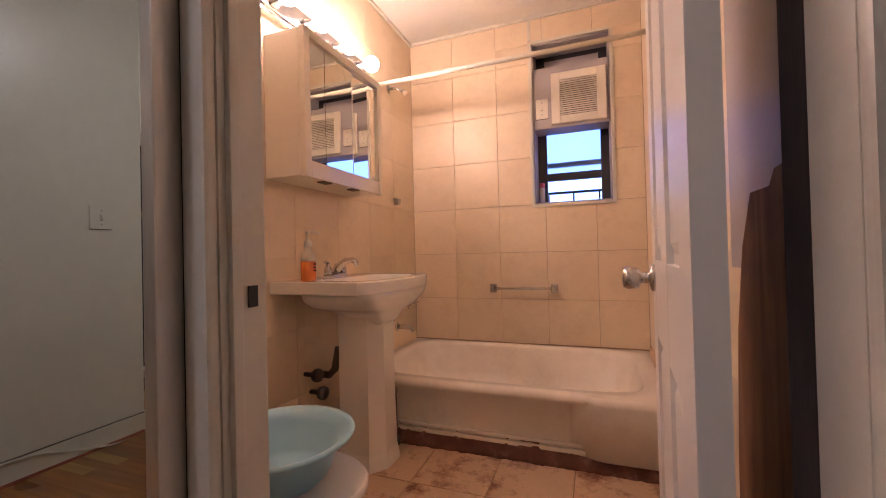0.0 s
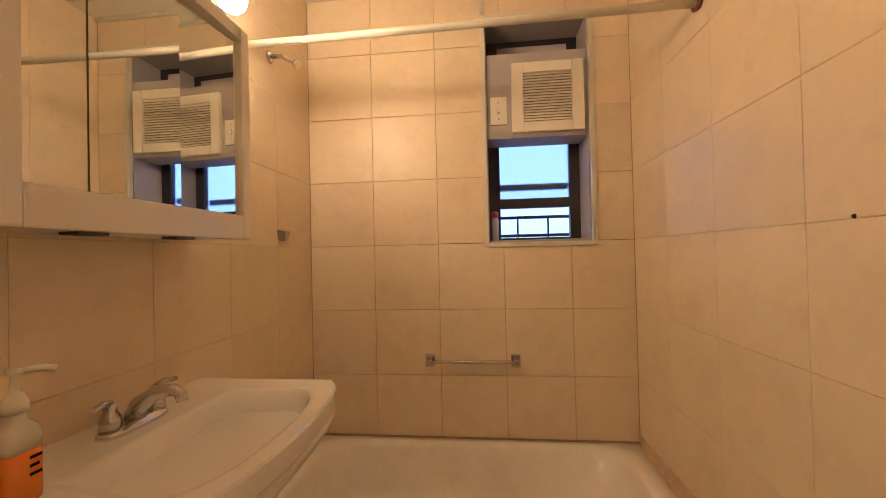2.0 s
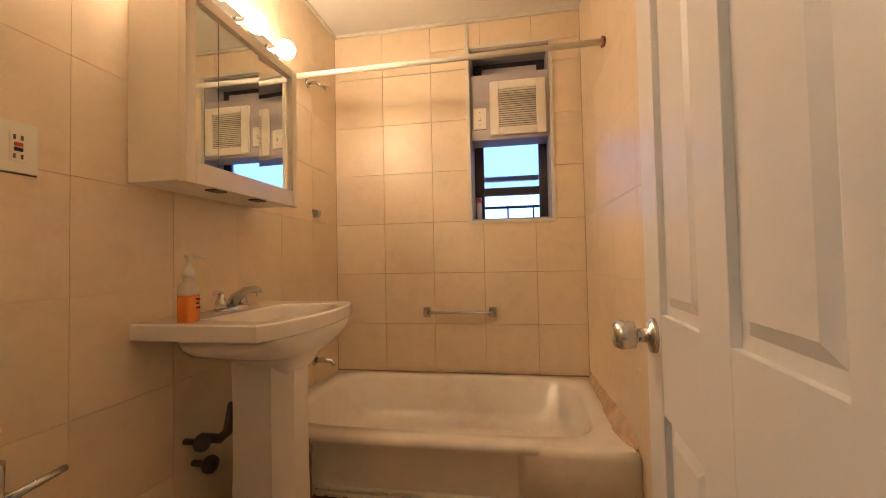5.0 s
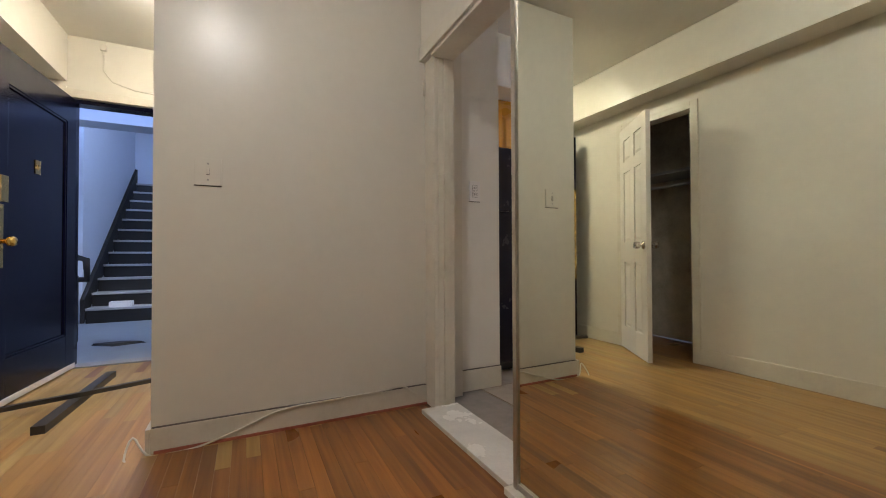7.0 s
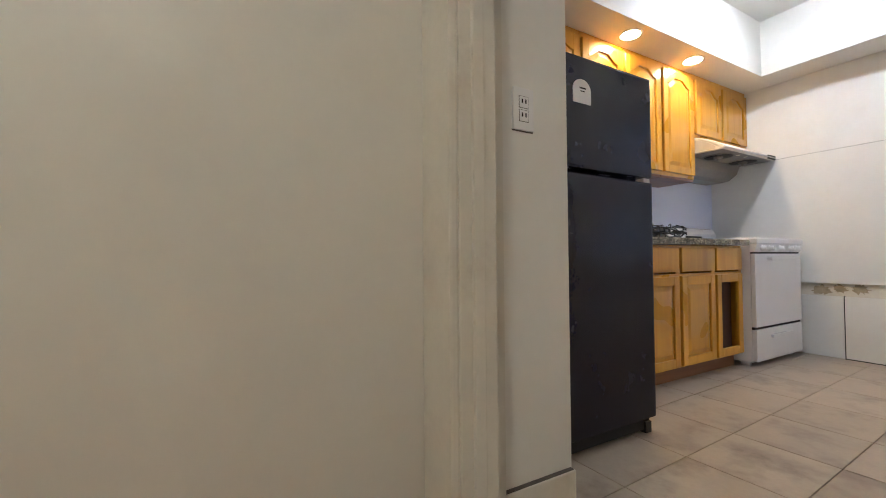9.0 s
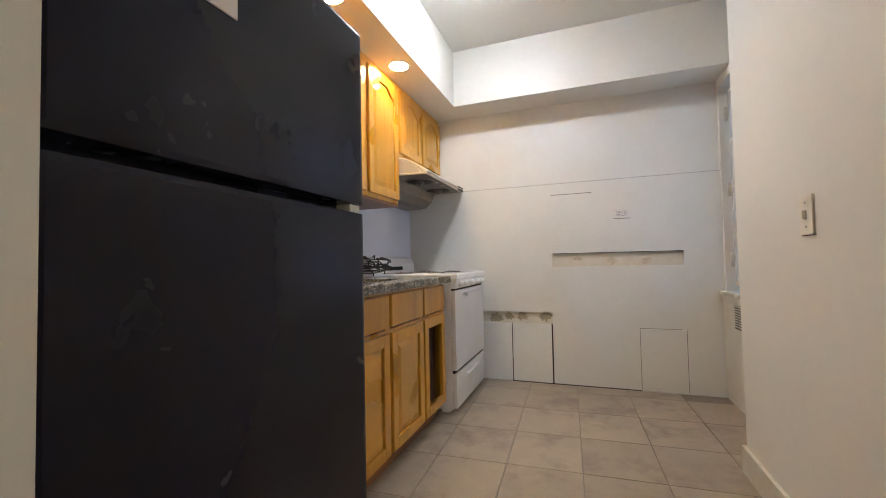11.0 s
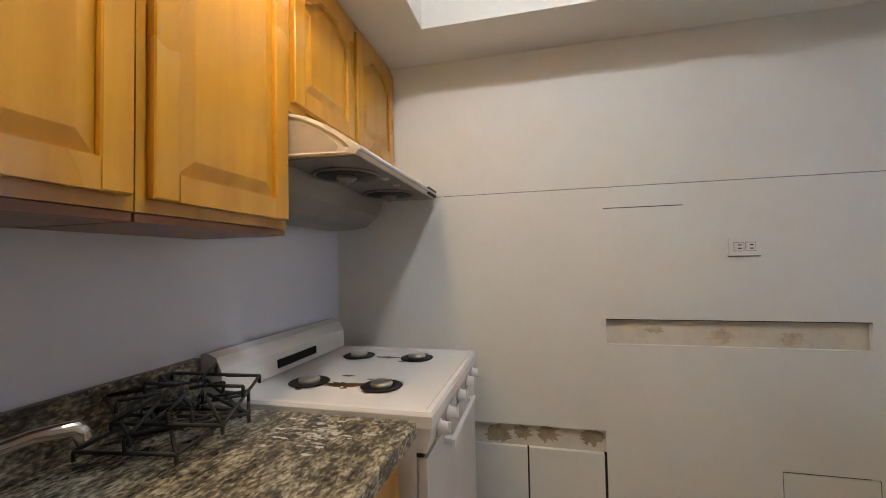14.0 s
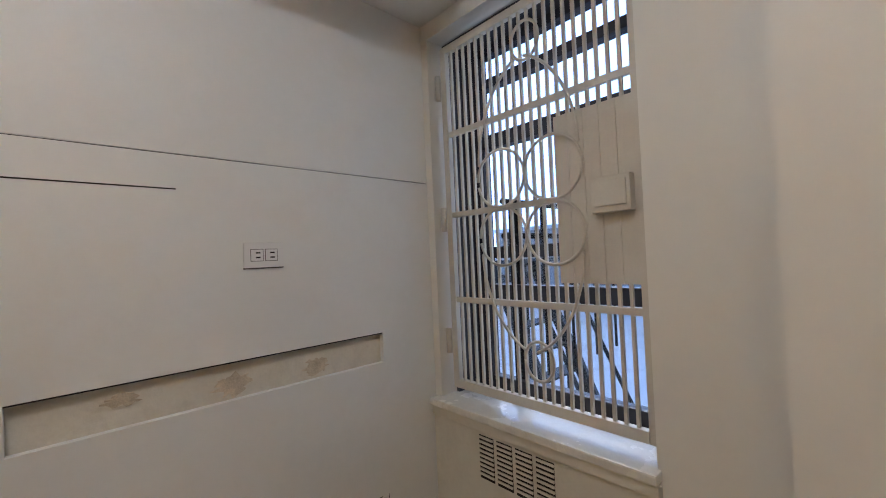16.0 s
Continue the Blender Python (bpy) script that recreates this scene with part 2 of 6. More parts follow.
M_HOODU = mat("hood_underside", (0.26, 0.235, 0.205), 0.38, 0.35, var=0.2, scale=6)
M_GRANITE = granite()
M_MARBLE = mat("marble_sill", (0.72, 0.69, 0.62), 0.25, var=0.12, scale=6, stain=(0.42, 0.39, 0.35), stain_amt=0.35, stain_scale=5)
M_GRILLE = mat("cream_iron_paint", (0.62, 0.58, 0.5), 0.4, var=0.08, scale=10)
M_WINFR = mat("dark_window_frame", (0.03, 0.028, 0.035), 0.4, var=0.2, scale=8)
M_STAIRWALL = mat("stairwell_paint", (0.55, 0.59, 0.68), 0.4, var=0.05, scale=1.5)
M_STAIRFL = mat("stairwell_floor", (0.26, 0.30, 0.36), 0.4, var=0.15, scale=6)
M_TREAD = mat("stair_tread", (0.33, 0.33, 0.34), 0.5, var=0.2, scale=6)
# Grey paint of the window boards; also colours the shaded tiles behind the door.
M_GREYP = mat("grey_paint_and_tile_shade", (0.42, 0.38, 0.38), 0.45, var=0.08, scale=5)
M_TEAL = mat("pale_blue_plastic", (0.33, 0.57, 0.70), 0.35, var=0.04, scale=5)
M_SOAP = mat("orange_soap", (0.75, 0.20, 0.02), 0.15, var=0.05, scale=10)
M_GLASS = glass("clear_glass")
M_CLEARPL = mat("clear_plastic", (0.72, 0.66, 0.55), 0.15, var=0.05)
M_FROST = glass("frosted_glass", (0.56, 0.69, 0.98), 0.3)
M_BULB = glow("warm_bulb", (1.0, 0.72, 0.46), BULB)
M_HLAMP = glow("hall_lamp_glow", (1.0, 0.93, 0.80), HALL_LAMP)
M_FLAMP = glow("foyer_lamp_glow", (1.0, 0.88, 0.64), FOYER_LAMP)
M_KLAMP = glow("kitchen_lamp_glow", (0.94, 0.96, 1.0), KITCHEN_LAMP)
M_CAN = glow("recessed_lamp_glow", (1.0, 0.70, 0.36), CAN)
M_SLAMP = glow("stair_lamp_glow", (0.70, 0.82, 1.0), STAIR_LAMP)
M_SNOW = mat("snowy_ground", (0.72, 0.76, 0.82), 0.8, var=0.1, scale=0.5, stain=(0.2, 0.2, 0.22), stain_amt=0.5, stain_scale=0.4)
M_FACADE = mat("far_facade", (0.36, 0.38, 0.42), 0.8, var=0.15, scale=0.8)
M_PIPE = mat("old_pipe", (0.12, 0.10, 0.085), 0.45, 0.5, var=0.4, scale=20)
M_BURN = mat("burnt_grease", (0.10, 0.045, 0.015), 0.5, var=0.6, scale=25, stain=(0.45, 0.22, 0.05), stain_amt=0.9, stain_scale=30)
M_PLASTER = mat("bare_plaster", (0.70, 0.655, 0.555), 0.85, var=0.1, scale=8, stain=(0.5, 0.43, 0.32), stain_amt=0.7, stain_scale=5, bump=0.6, bscale=30)
M_CABLE = mat("white_cable", (0.7, 0.66, 0.56), 0.5)


# ---- mesh helpers ----
def box(bm, x0, x1, y0, y1, z0, z1, bev=0.0):
    vs = [bm.verts.new((x, y, z)) for x in (x0, x1) for y in (y0, y1) for z in (z0, z1)]
    fs = [bm.faces.new([vs[i] for i in q]) for q in ((0, 1, 3, 2), (4, 6, 7, 5), (0, 4, 5, 1), (2, 3, 7, 6), (0, 2, 6, 4), (1, 5, 7, 3))]
    if bev:
        es = list({e for f in fs for e in f.edges})
        bmesh.ops.bevel(bm, geom=es, offset=bev, segments=2, profile=0.7, affect="EDGES")
    return bm


def B(x0, x1, y0, y1, z0, z1, bev=0.0):
    return box(bmesh.new(), x0, x1, y0, y1, z0, z1, bev)


def tube(bm, pts, r, n=10, cap=True):
    """A round tube along points; r: one radius or one for each point."""
    pts = [Vector(p) for p in pts]
    rs = r if isinstance(r, (list, tuple)) else [r] * len(pts)
    rings, up = [], None
    for i, p in enumerate(pts):
        d = (pts[min(i + 1, len(pts) - 1)] - pts[max(i - 1, 0)]).normalized()
        if up is None:
            up = Vector((0, 0, 1)) if abs(d.z) < 0.9 else Vector((1, 0, 0))
        a = d.cross(up).normalized()
        up = a.cross(d).normalized()
        rings.append([bm.verts.new(p + rs[i] * (math.cos(2 * math.pi * k / n) * a + math.sin(2 * math.pi * k / n) * up)) for k in range(n)])
    for u, v in zip(rings, rings[1:]):
        for k in range(n):
            bm.faces.new((u[k], u[(k + 1) % n], v[(k + 1) % n], v[k])).smooth = True
    if cap:
        bm.faces.new(rings[0][::-1])
        bm.faces.new(rings[-1])
    return bm


def T(pts, r, n=10):
    return tube(bmesh.new(), pts, r, n)


def lathe(bm, prof, c=(0, 0, 0), axis="z", n=24, sx=1.0, sy=1.0):
    """Turns (radius, height) pairs round an axis through c."""
    c = Vector(c)
    def at(r, h, k):
        u, v = r * math.cos(2 * math.pi * k / n) * sx, r * math.sin(2 * math.pi * k / n) * sy
        return c + Vector({"z": (u, v, h), "x": (h, u, v), "y": (u, h, v)}[axis])
    rings = [[bm.verts.new(at(r, h, k)) for k in range(n)] for r, h in prof]
    for a, b in zip(rings, rings[1:]):
        for k in range(n):
            bm.faces.new((a[k], a[(k + 1) % n], b[(k + 1) % n], b[k])).smooth = True
    if prof[0][0] > 1e-4:
        bm.faces.new(rings[0][::-1])
    if prof[-1][0] > 1e-4:
        bm.faces.new(rings[-1])
    return bm


def LA(prof, c=(0, 0, 0), axis="z", n=24, sx=1.0, sy=1.0):
    return lathe(bmesh.new(), prof, c, axis, n, sx, sy)


def loft(bm, rings, close=True, caps=True, smooth=False):
    """Skins rings of points of equal number."""
    R = [[bm.verts.new(p) for p in ring] for ring in rings]
    n = len(R[0])
    for a, b in zip(R, R[1:]):
        for k in range(n if close else n - 1):
            bm.faces.new((a[k], a[(k + 1) % n], b[(k + 1) % n], b[k])).smooth = smooth
    if caps:
        bm.faces.new(R[0][::-1])
        bm.faces.new(R[-1])
    return bm


def link(name, bm, material):
    bmesh.ops.remove_doubles(bm, verts=bm.verts, dist=1e-6)
    bmesh.ops.recalc_face_normals(bm, faces=bm.faces)
    me = bpy.data.meshes.new(name)
    bm.to_mesh(me)
    bm.free()
    me.materials.append(material)
    return new(name, me)


def thing(name, base, label, category, group="", rz=0):
    e = new(name)
    e.empty_display_size = 0.05
    e.matrix_world = pose(*base, 0, 0, rz)
    return tagged(e, label, category, group)


def part(name, bm, material, parent, label="", local=False):
    """Links a bmesh as one mesh under a thing or part. Its points are in the world, or in the parent's own axes if local."""
    ob = link(name, bm, material)
    ob.parent = parent
    if not local:
        m = Matrix.Identity(4)
        p = parent
        while p:
            m = p.matrix_basis.inverted() @ m if p.parent is None else m
            p = p.parent
        ob.matrix_parent_inverse = Matrix.Identity(4)
        if parent.parent is None:
            ob.matrix_parent_inverse = m
    return tagged(ob, label)


def structure(name, bm, material, label, category="wall"):
    return tagged(link(name, bm, material), label, category, kind="structure")


def sphere(bm, c, r, n=14):
    return lathe(bm, [(r * math.sin(math.pi * i / 10), -r * math.cos(math.pi * i / 10)) for i in range(11)], c, "z", n)


# ---- large structure ----
HY0, HY1, HB = 0.31, 0.45, 0.392          # wall between the hall and the kitchen and bath
KX0, KX1, KX2 = -3.67, -1.43, -1.17   # kitchen: left wall, near right wall, window wall
KY1 = 4.157
BX0, BX1, BY1 = -1.235, 0.466, 2.864  # bath
HCEIL, KCEIL, BCEIL = 2.56, 2.78, 2.72
EX, OY = -4.26, -2.05          # entrance wall, closet wall


def rects_minus(u0, u1, v0, v1, holes):
    """Splits a rectangle round rectangular holes."""
    out = [(u0, u1, v0, v1)]
    for a0, a1, b0, b1 in holes:
        nxt = []
        for p0, p1, q0, q1 in out:
            if a0 >= p1 or a1 <= p0 or b0 >= q1 or b1 <= q0:
                nxt.append((p0, p1, q0, q1))
                continue
            m0, m1 = max(p0, a0), min(p1, a1)
            n0, n1 = max(q0, b0), min(q1, b1)
            for r in ((p0, p1, q0, n0), (p0, p1, n1, q1), (p0, m0, n0, n1), (m1, p1, n0, n1)):
                if r[1] - r[0] > 1e-3 and r[3] - r[2] > 1e-3:
                    nxt.append(r)
        out = nxt
    return out


def wall_x(name, x0, x1, y0, y1, z0, z1, material, label, holes=()):
    bm = bmesh.new()
    for a, b, c, d in rects_minus(y0, y1, z0, z1, holes):
        box(bm, x0, x1, a, b, c, d)
    return structure(name, bm, material, label)


def wall_y(name, x0, x1, y0, y1, z0, z1, material, label, holes=()):
    bm = bmesh.new()
    for a, b, c, d in rects_minus(x0, x1, z0, z1, holes):
        box(bm, a, b, y0, y1, c, d)
    return structure(name, bm, material, label)


# hall
wall_hall = wall_y("wall_hall_north", -2.43, 1.6, HY0, HB - 0.02, 0, 2.8, M_HALL, "cream painted hall wall with two doorways",
                   ((-2.44, -1.46, -1, 1.985), (-0.378, 0.333, -1, 2.045)))
wall_switch = structure("wall_hall_switch", B(-2.63, -2.40, -0.975, HY1 + 0.13, 0, 2.8), M_HALL, "glossy cream painted partition wall with a light switch")
wall_closet = wall_y("wall_hall_south", EX, 1.6, OY - 0.1, OY, 0, 2.8, M_HALL, "cream painted wall with a closet doorway",
                     ((-2.86, -2.22, -1, 2.02),))
wall_entry = wall_x("wall_entrance", EX - 0.12, EX, OY - 0.1, 0.6, 0, 2.8, M_HALL, "cream painted wall round the entrance doorway",
                    ((-1.83, -0.9, -1, 2.07),))
structure("wall_hall_east", B(1.5, 1.6, OY, HY0, 0, 2.8), M_HALL, "cream painted end wall of the hall")
structure("wall_foyer_north", B(EX, -2.63, 0.45, 0.58, 0, 2.8), M_HALL, "cream painted foyer wall")
structure("ceiling_hall", B(EX - 0.12, 1.6, OY - 0.1, HY0 + 0.04, HCEIL, HCEIL + 0.1), M_CEIL, "off-white painted hall ceiling", "ceiling")
structure("ceiling_beam_hall", B(EX, 1.5, OY, -1.84, 2.2, HCEIL), M_HALL, "cream painted beam along the ceiling", "beam")
structure("subfloor", box(box(B(EX - 0.12, 1.6, OY - 0.8, HB, -0.12, -0.02), KX0 - 0.1, KX2 + 0.3, HB, KY1 + 0.2, -0.12, -0.02), KX2 + 0.3, BX1 + 0.1, HB, BY1 + 0.3, -0.12, -0.02), M_KGROUT, "dark subfloor under the boards and tiles", "floor")
# closet
bm = bmesh.new()
box(bm, -3.1, -1.9, OY - 0.75, OY - 0.7, 0, 2.5)
box(bm, -3.15, -3.1, OY - 0.75, OY - 0.1, 0, 2.5)
box(bm, -1.9, -1.85, OY - 0.75, OY - 0.1, 0, 2.5)
box(bm, -3.15, -1.85, OY - 0.75, OY - 0.1, 2.4, 2.5)
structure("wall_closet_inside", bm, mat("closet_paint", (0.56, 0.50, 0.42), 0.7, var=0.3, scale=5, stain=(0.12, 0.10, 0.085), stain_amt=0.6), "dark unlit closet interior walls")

# kitchen
wall_y("wall_kitchen_back", KX0 - 0.1, KX2 + 0.32, KY1 + 0.022, KY1 + 0.2, 0, 2.9, M_PLASTER, "bare plaster wall behind patched boards")
structure("wall_kitchen_left", B(KX0 - 0.1, KX0, 0.88, KY1 + 0.02, 0, 2.9), M_BSPLASH, "pale kitchen wall behind the counter, daylight blue in its colour")
structure("wall_kitchen_stub", B(KX0, -2.47, 0.58, 0.9, 0, 2.9), M_KWALL, "white painted wall stub beside the doorway with an outlet")
structure("wall_kitchen_right", B(KX1, BX0 - 0.02, HB - 0.02, 3.0, 0, 2.9), M_KWALL, "white painted kitchen wall with a light switch")
wall_x("wall_kitchen_window", KX2, KX2 + 0.3, 3.0, KY1 + 0.02, 0, 2.9, M_KWALL, "white painted wall round the barred window",
       ((3.30, 4.12, 0.775, 2.25),))
structure("ceiling_kitchen", B(KX0, KX2 + 0.3, HB - 0.02, KY1 + 0.1, KCEIL, KCEIL + 0.1), M_CEIL, "white painted kitchen ceiling", "ceiling")
bm = bmesh.new()
box(bm, KX0, -3.112, 0.9, KY1, 2.318, KCEIL)
structure("soffit_kitchen", bm, M_KWALL, "white painted soffit above the wall cabinets", "soffit")
structure("beam_kitchen", B(-3.112, KX2, 3.858, KY1, 2.318, KCEIL), M_KWALL, "white painted beam along the back wall", "beam")
structure("lintel_kitchen", B(-2.47, KX1, HB - 0.02, HB, 2.0, KCEIL), M_KWALL, "white painted wall above the kitchen doorway")

# bath
structure("wall_bath_corner", B(BX0 - 0.1, -0.86, BY1 + 0.008, 2.995, 0, 2.85), M_GROUT, "plain wall filling the bathroom corner")
wb_back = wall_y("wall_bath_back", -0.86, BX1 + 0.1, BY1 + 0.008, BY1 + 0.3, 0, 2.85, M_GROUT, "cream tiled bathroom wall with a window recess",
                 ((-0.265, 0.268, 1.345, 2.52),))
wb_left = structure("wall_bath_left", B(BX0 - 0.02, BX0 - 0.008, HB - 0.02, BY1 + 0.01, 0, 2.85), M_GROUT_SIDE, "cream tiled bathroom wall with the sink")
wb_right = structure("wall_bath_right", B(BX1 + 0.008, BX1 + 0.1, HY0, BY1 + 0.01, 0, 2.85), M_GROUT_SIDE, "cream tiled bathroom wall with brown stains")
structure("ceiling_bath", B(BX0 - 0.02, BX1 + 0.1, HB - 0.02, BY1 + 0.02, BCEIL, BCEIL + 0.1), M_CEIL, "off-white bathroom ceiling", "ceiling")
wf = wall_y("wall_bath_front", BX0, BX1 + 0.01, HB - 0.02, HB, 0, BCEIL, M_BTILE, "cream inner wall beside the bathroom door", ((-0.378, 0.40, -1, 2.045),))

# overcast haze far beyond the yard
structure("backdrop", box(B(-250, 250, 220, 221, -60, 160), 220, 221, -250, 219, -60, 160), glow("overcast_haze", (0.46, 0.63, 1.0), 1.9), "pale overcast sky haze far away", "sky")
# ground and distance outside
structure("ground", B(-300, 300, -300, 300, -2.65, -2.6), M_SNOW, "snowy yard ground outside", "ground")


# ---- stairwell ----
bm = bmesh.new()
box(bm, -9.6, EX - 0.12, -3.2, 1.2, -0.12, -0.012)
structure("floor_stairwell", bm, M_STAIRFL, "grey-blue painted stairwell floor", "floor")
bm = bmesh.new()
box(bm, -6.95, EX - 0.12, -2.75, -2.62, 0, 4.0)
box(bm, -9.6, -6.95, -2.75, -2.5, 0, 4.0)
box(bm, -9.7, -9.6, -2.75, 1.2, 0, 4.0)
box(bm, -9.6, EX - 0.12, 1.1, 1.2, 0, 4.0)
structure("wall_stairwell", bm, M_STAIRWALL, "blue-grey painted stairwell walls")
structure("ceiling_stairwell", B(-9.6, EX - 0.12, -2.75, 1.2, 3.6, 3.7), M_STAIRWALL, "blue-grey stairwell ceiling", "ceiling")
structure("beam_stairwell", B(-6.0, -5.7, -2.6, 1.1, 2.3, 2.5), M_STAIRWALL, "blue-grey beam in the stairwell", "beam")
stairs = thing("staircase", (-7.0, -1.4, -0.012), "dark staircase with worn grey treads going up", "staircase")
for i in range(13):
    x0 = -6.9 - 0.235 * i
    part("riser", B(x0 - 0.26, x0, -2.45, -0.2, -0.012, 0.185 * (i + 1) - 0.03), M_BLACK, stairs)
    part("tread", B(x0 - 0.26, x0 + 0.03, -2.45, -0.2, 0.185 * (i + 1) - 0.03, 0.185 * (i + 1), 0.006), M_TREAD, stairs, "worn grey stair tread")
part("stringer", loft(bmesh.new(), [[(x, -2.498, z) for x, z in ((-6.86, 0), (-6.86, 0.3), (-9.58, 2.5), (-9.58, 2.1))], [(x, -2.455, z) for x, z in ((-6.86, 0), (-6.86, 0.3), (-9.58, 2.5), (-9.58, 2.1))]]), M_BLACK, stairs, "black painted stringer board")
sl = thing("stairwell_lamp", (-6.6, -0.6, 3.6), "round white stairwell ceiling lamp", "ceiling lamp")
part("shade", LA([(0.0, -0.1), (0.12, -0.09), (0.16, -0.03), (0.16, 0)], (-6.2, -1.0, 3.6)), M_SLAMP, sl)


# ---- bath: sink, tub, cabinet ----
def superellipse(cx, cy, a, b, p, n, z):
    out = []
    for k in range(n):
        t = 2 * math.pi * k / n
        c, s = math.cos(t), math.sin(t)
        out.append((cx + a * math.copysign(abs(c) ** (2 / p), c), cy + b * math.copysign(abs(s) ** (2 / p), s), z))
    return out


def sink_outline(inset, z, n=40):
    """Deck outline: straight back on the wall, front bowed out."""
    x0, x1, y0, y1 = BX0 + inset * 0.3, -0.778, 1.298 + inset, 2.012 - inset
    pts = []
    for i in range(n):
        f = i / (n - 1)
        y = y0 + (y1 - y0) * f
        bow = 0.07 * math.sin(math.pi * min(1, max(0, (f - 0.02) / 0.96))) ** 0.5
        pts.append((x1 + bow - inset, y, z))
    return [(x0, y0, z)] + pts + [(x0, y1, z)]


sink = thing("pedestal_sink", (-1.02, 1.65, 0), "white porcelain pedestal sink against the tiled wall", "sink")
bm = bmesh.new()
def bowl_ring(s, z, dx=0.0):
    ring = []
    for p in sink_outline(0, 0):
        ang = math.atan2(p[1] - 1.65, p[0] + 0.93)
        ring.append((-0.93 + dx + 0.172 * s * math.copysign(abs(math.cos(ang)) ** 0.7, math.cos(ang)), 1.65 + 0.29 * s * math.copysign(abs(math.sin(ang)) ** 0.7, math.sin(ang)), z))
    return ring
loft(bm, [sink_outline(0.03, 0.838), sink_outline(0.004, 0.838), sink_outline(0.0, 0.843), sink_outline(0.0, 0.889), sink_outline(0.005, 0.895), bowl_ring(1.06, 0.895), bowl_ring(1.0, 0.893)], caps=False)
part("deck", bm, M_PORC, sink)
bm = loft(bmesh.new(), [bowl_ring(1.0, 0.893), bowl_ring(0.96, 0.885), bowl_ring(0.84, 0.82), bowl_ring(0.58, 0.775), bowl_ring(0.02, 0.765)], caps=False, smooth=True)
part("basin", bm, M_PORC, sink)
bm = loft(bmesh.new(), [superellipse((x0 + x1) / 2, 1.65, (x1 - x0) / 2, b, p, 48, z) for x0, x1, b, p, z in
                        ((-1.15, -0.722, 0.305, 7, 0.84), (-1.14, -0.735, 0.298, 7, 0.80), (-1.125, -0.75, 0.275, 6, 0.772), (-1.1, -0.762, 0.215, 5, 0.752), (-1.045, -0.79, 0.15, 4, 0.725), (-1.025, -0.812, 0.118, 4, 0.685), (-1.02, -0.83, 0.1, 4, 0.66))], smooth=True)
part("apron", bm, M_PORC, sink)
bm = bmesh.new()
def octagon(cx, cy, a, b, z):
    return [(cx + u * a, cy + v * b, z) for u, v in ((1, -0.45), (1, 0.45), (0.5, 1), (-1, 1), (-1, -1), (0.5, -1))]
loft(bm, [octagon(-0.925, 1.63, a, b, z) for a, b, z in ((0.122, 0.136, 0.0), (0.12, 0.133, 0.02), (0.11, 0.122, 0.07), (0.105, 0.115, 0.3), (0.104, 0.115, 0.55), (0.105, 0.116, 0.66), (0.108, 0.12, 0.74))])
part("pedestal", bm, M_PORC, sink)
part("overflow_hole", sphere(bmesh.new(), (-1.068, 1.647, 0.822), 0.010), M_DARK, sink, "dark overflow hole")
part("drain", LA([(0.024, 0), (0.02, 0.004)], (-0.93, 1.65, 0.767), "z", 16), M_CHROME, sink, "chrome drain")

faucet = thing("sink_faucet", (-1.13, 1.65, 0.895), "chrome centerset faucet with two lever handles", "faucet")
bm = bmesh.new()
loft(bm, [superellipse(-1.135, 1.65, a, b, 3, 24, z) for a, b, z in ((0.032, 0.088, 0.894), (0.032, 0.088, 0.903), (0.026, 0.08, 0.912), (0.018, 0.06, 0.916))], smooth=True)
part("base_plate", bm, M_CHROME, faucet)
part("spout", T([(-1.135, 1.65, 0.91), (-1.12, 1.65, 0.945), (-1.075, 1.65, 0.975), (-1.03, 1.65, 0.982), (-1.012, 1.65, 0.972), (-1.008, 1.65, 0.955)], [0.024, 0.022, 0.017, 0.014, 0.014, 0.013], 14), M_CHROME, faucet)
for s in (-1, 1):
    h = part("handle", LA([(0.023, 0.0), (0.02, 0.03), (0.014, 0.042), (0.012, 0.06), (0, 0.066)], (-1.135, 1.65 + s * 0.062, 0.908), "z", 16), M_CHROME, faucet)
    part("lever", T([(-1.135, 1.65 + s * 0.062, 0.968), (-1.13, 1.65 + s * 0.085, 0.975), (-1.12, 1.65 + s * 0.115, 0.972)], [0.009, 0.008, 0.006], 10), M_CHROME, h)

soap = thing("soap_dispenser", (-1.062, 1.35, 0.895), "clear pump bottle half full of orange soap", "soap bottle")
part("liquid", loft(bmesh.new(), [superellipse(-1.062, 1.35, a, b, 4, 28, z) for a, b, z in ((0.023, 0.027, 0.896), (0.025, 0.029, 0.9), (0.025, 0.029, 0.983))], smooth=True), M_SOAP, soap, "orange liquid soap")
bt = part("bottle", loft(bmesh.new(), [superellipse(-1.062, 1.35, a, b, 4, 28, z) for a, b, z in ((0.025, 0.029, 0.9835), (0.025, 0.029, 1.005), (0.021, 0.025, 1.02), (0.013, 0.014, 1.03), (0.012, 0.012, 1.045))], smooth=True), M_CLEARPL, soap, "clear plastic bottle top")
for k in range(3):
    part("label_bar", B(-1.0365, -1.0355, 1.352, 1.37 - 0.004 * (k % 2), 0.94 + k * 0.014, 0.945 + k * 0.014), M_NAVY, soap, "dark label print")
bt.visible_shadow = False
part("pump", LA([(0.018, 0), (0.018, 0.016), (0.012, 0.03), (0.006, 0.034), (0.006, 0.062), (0.012, 0.064), (0.012, 0.072), (0, 0.074)], (-1.062, 1.35, 1.045), "z", 16), M_WHITEPL, soap, "white pump")
part("nozzle", T([(-1.062, 1.35, 1.113), (-1.042, 1.38, 1.112), (-1.034, 1.392, 1.107)], 0.006, 8), M_WHITEPL, soap)

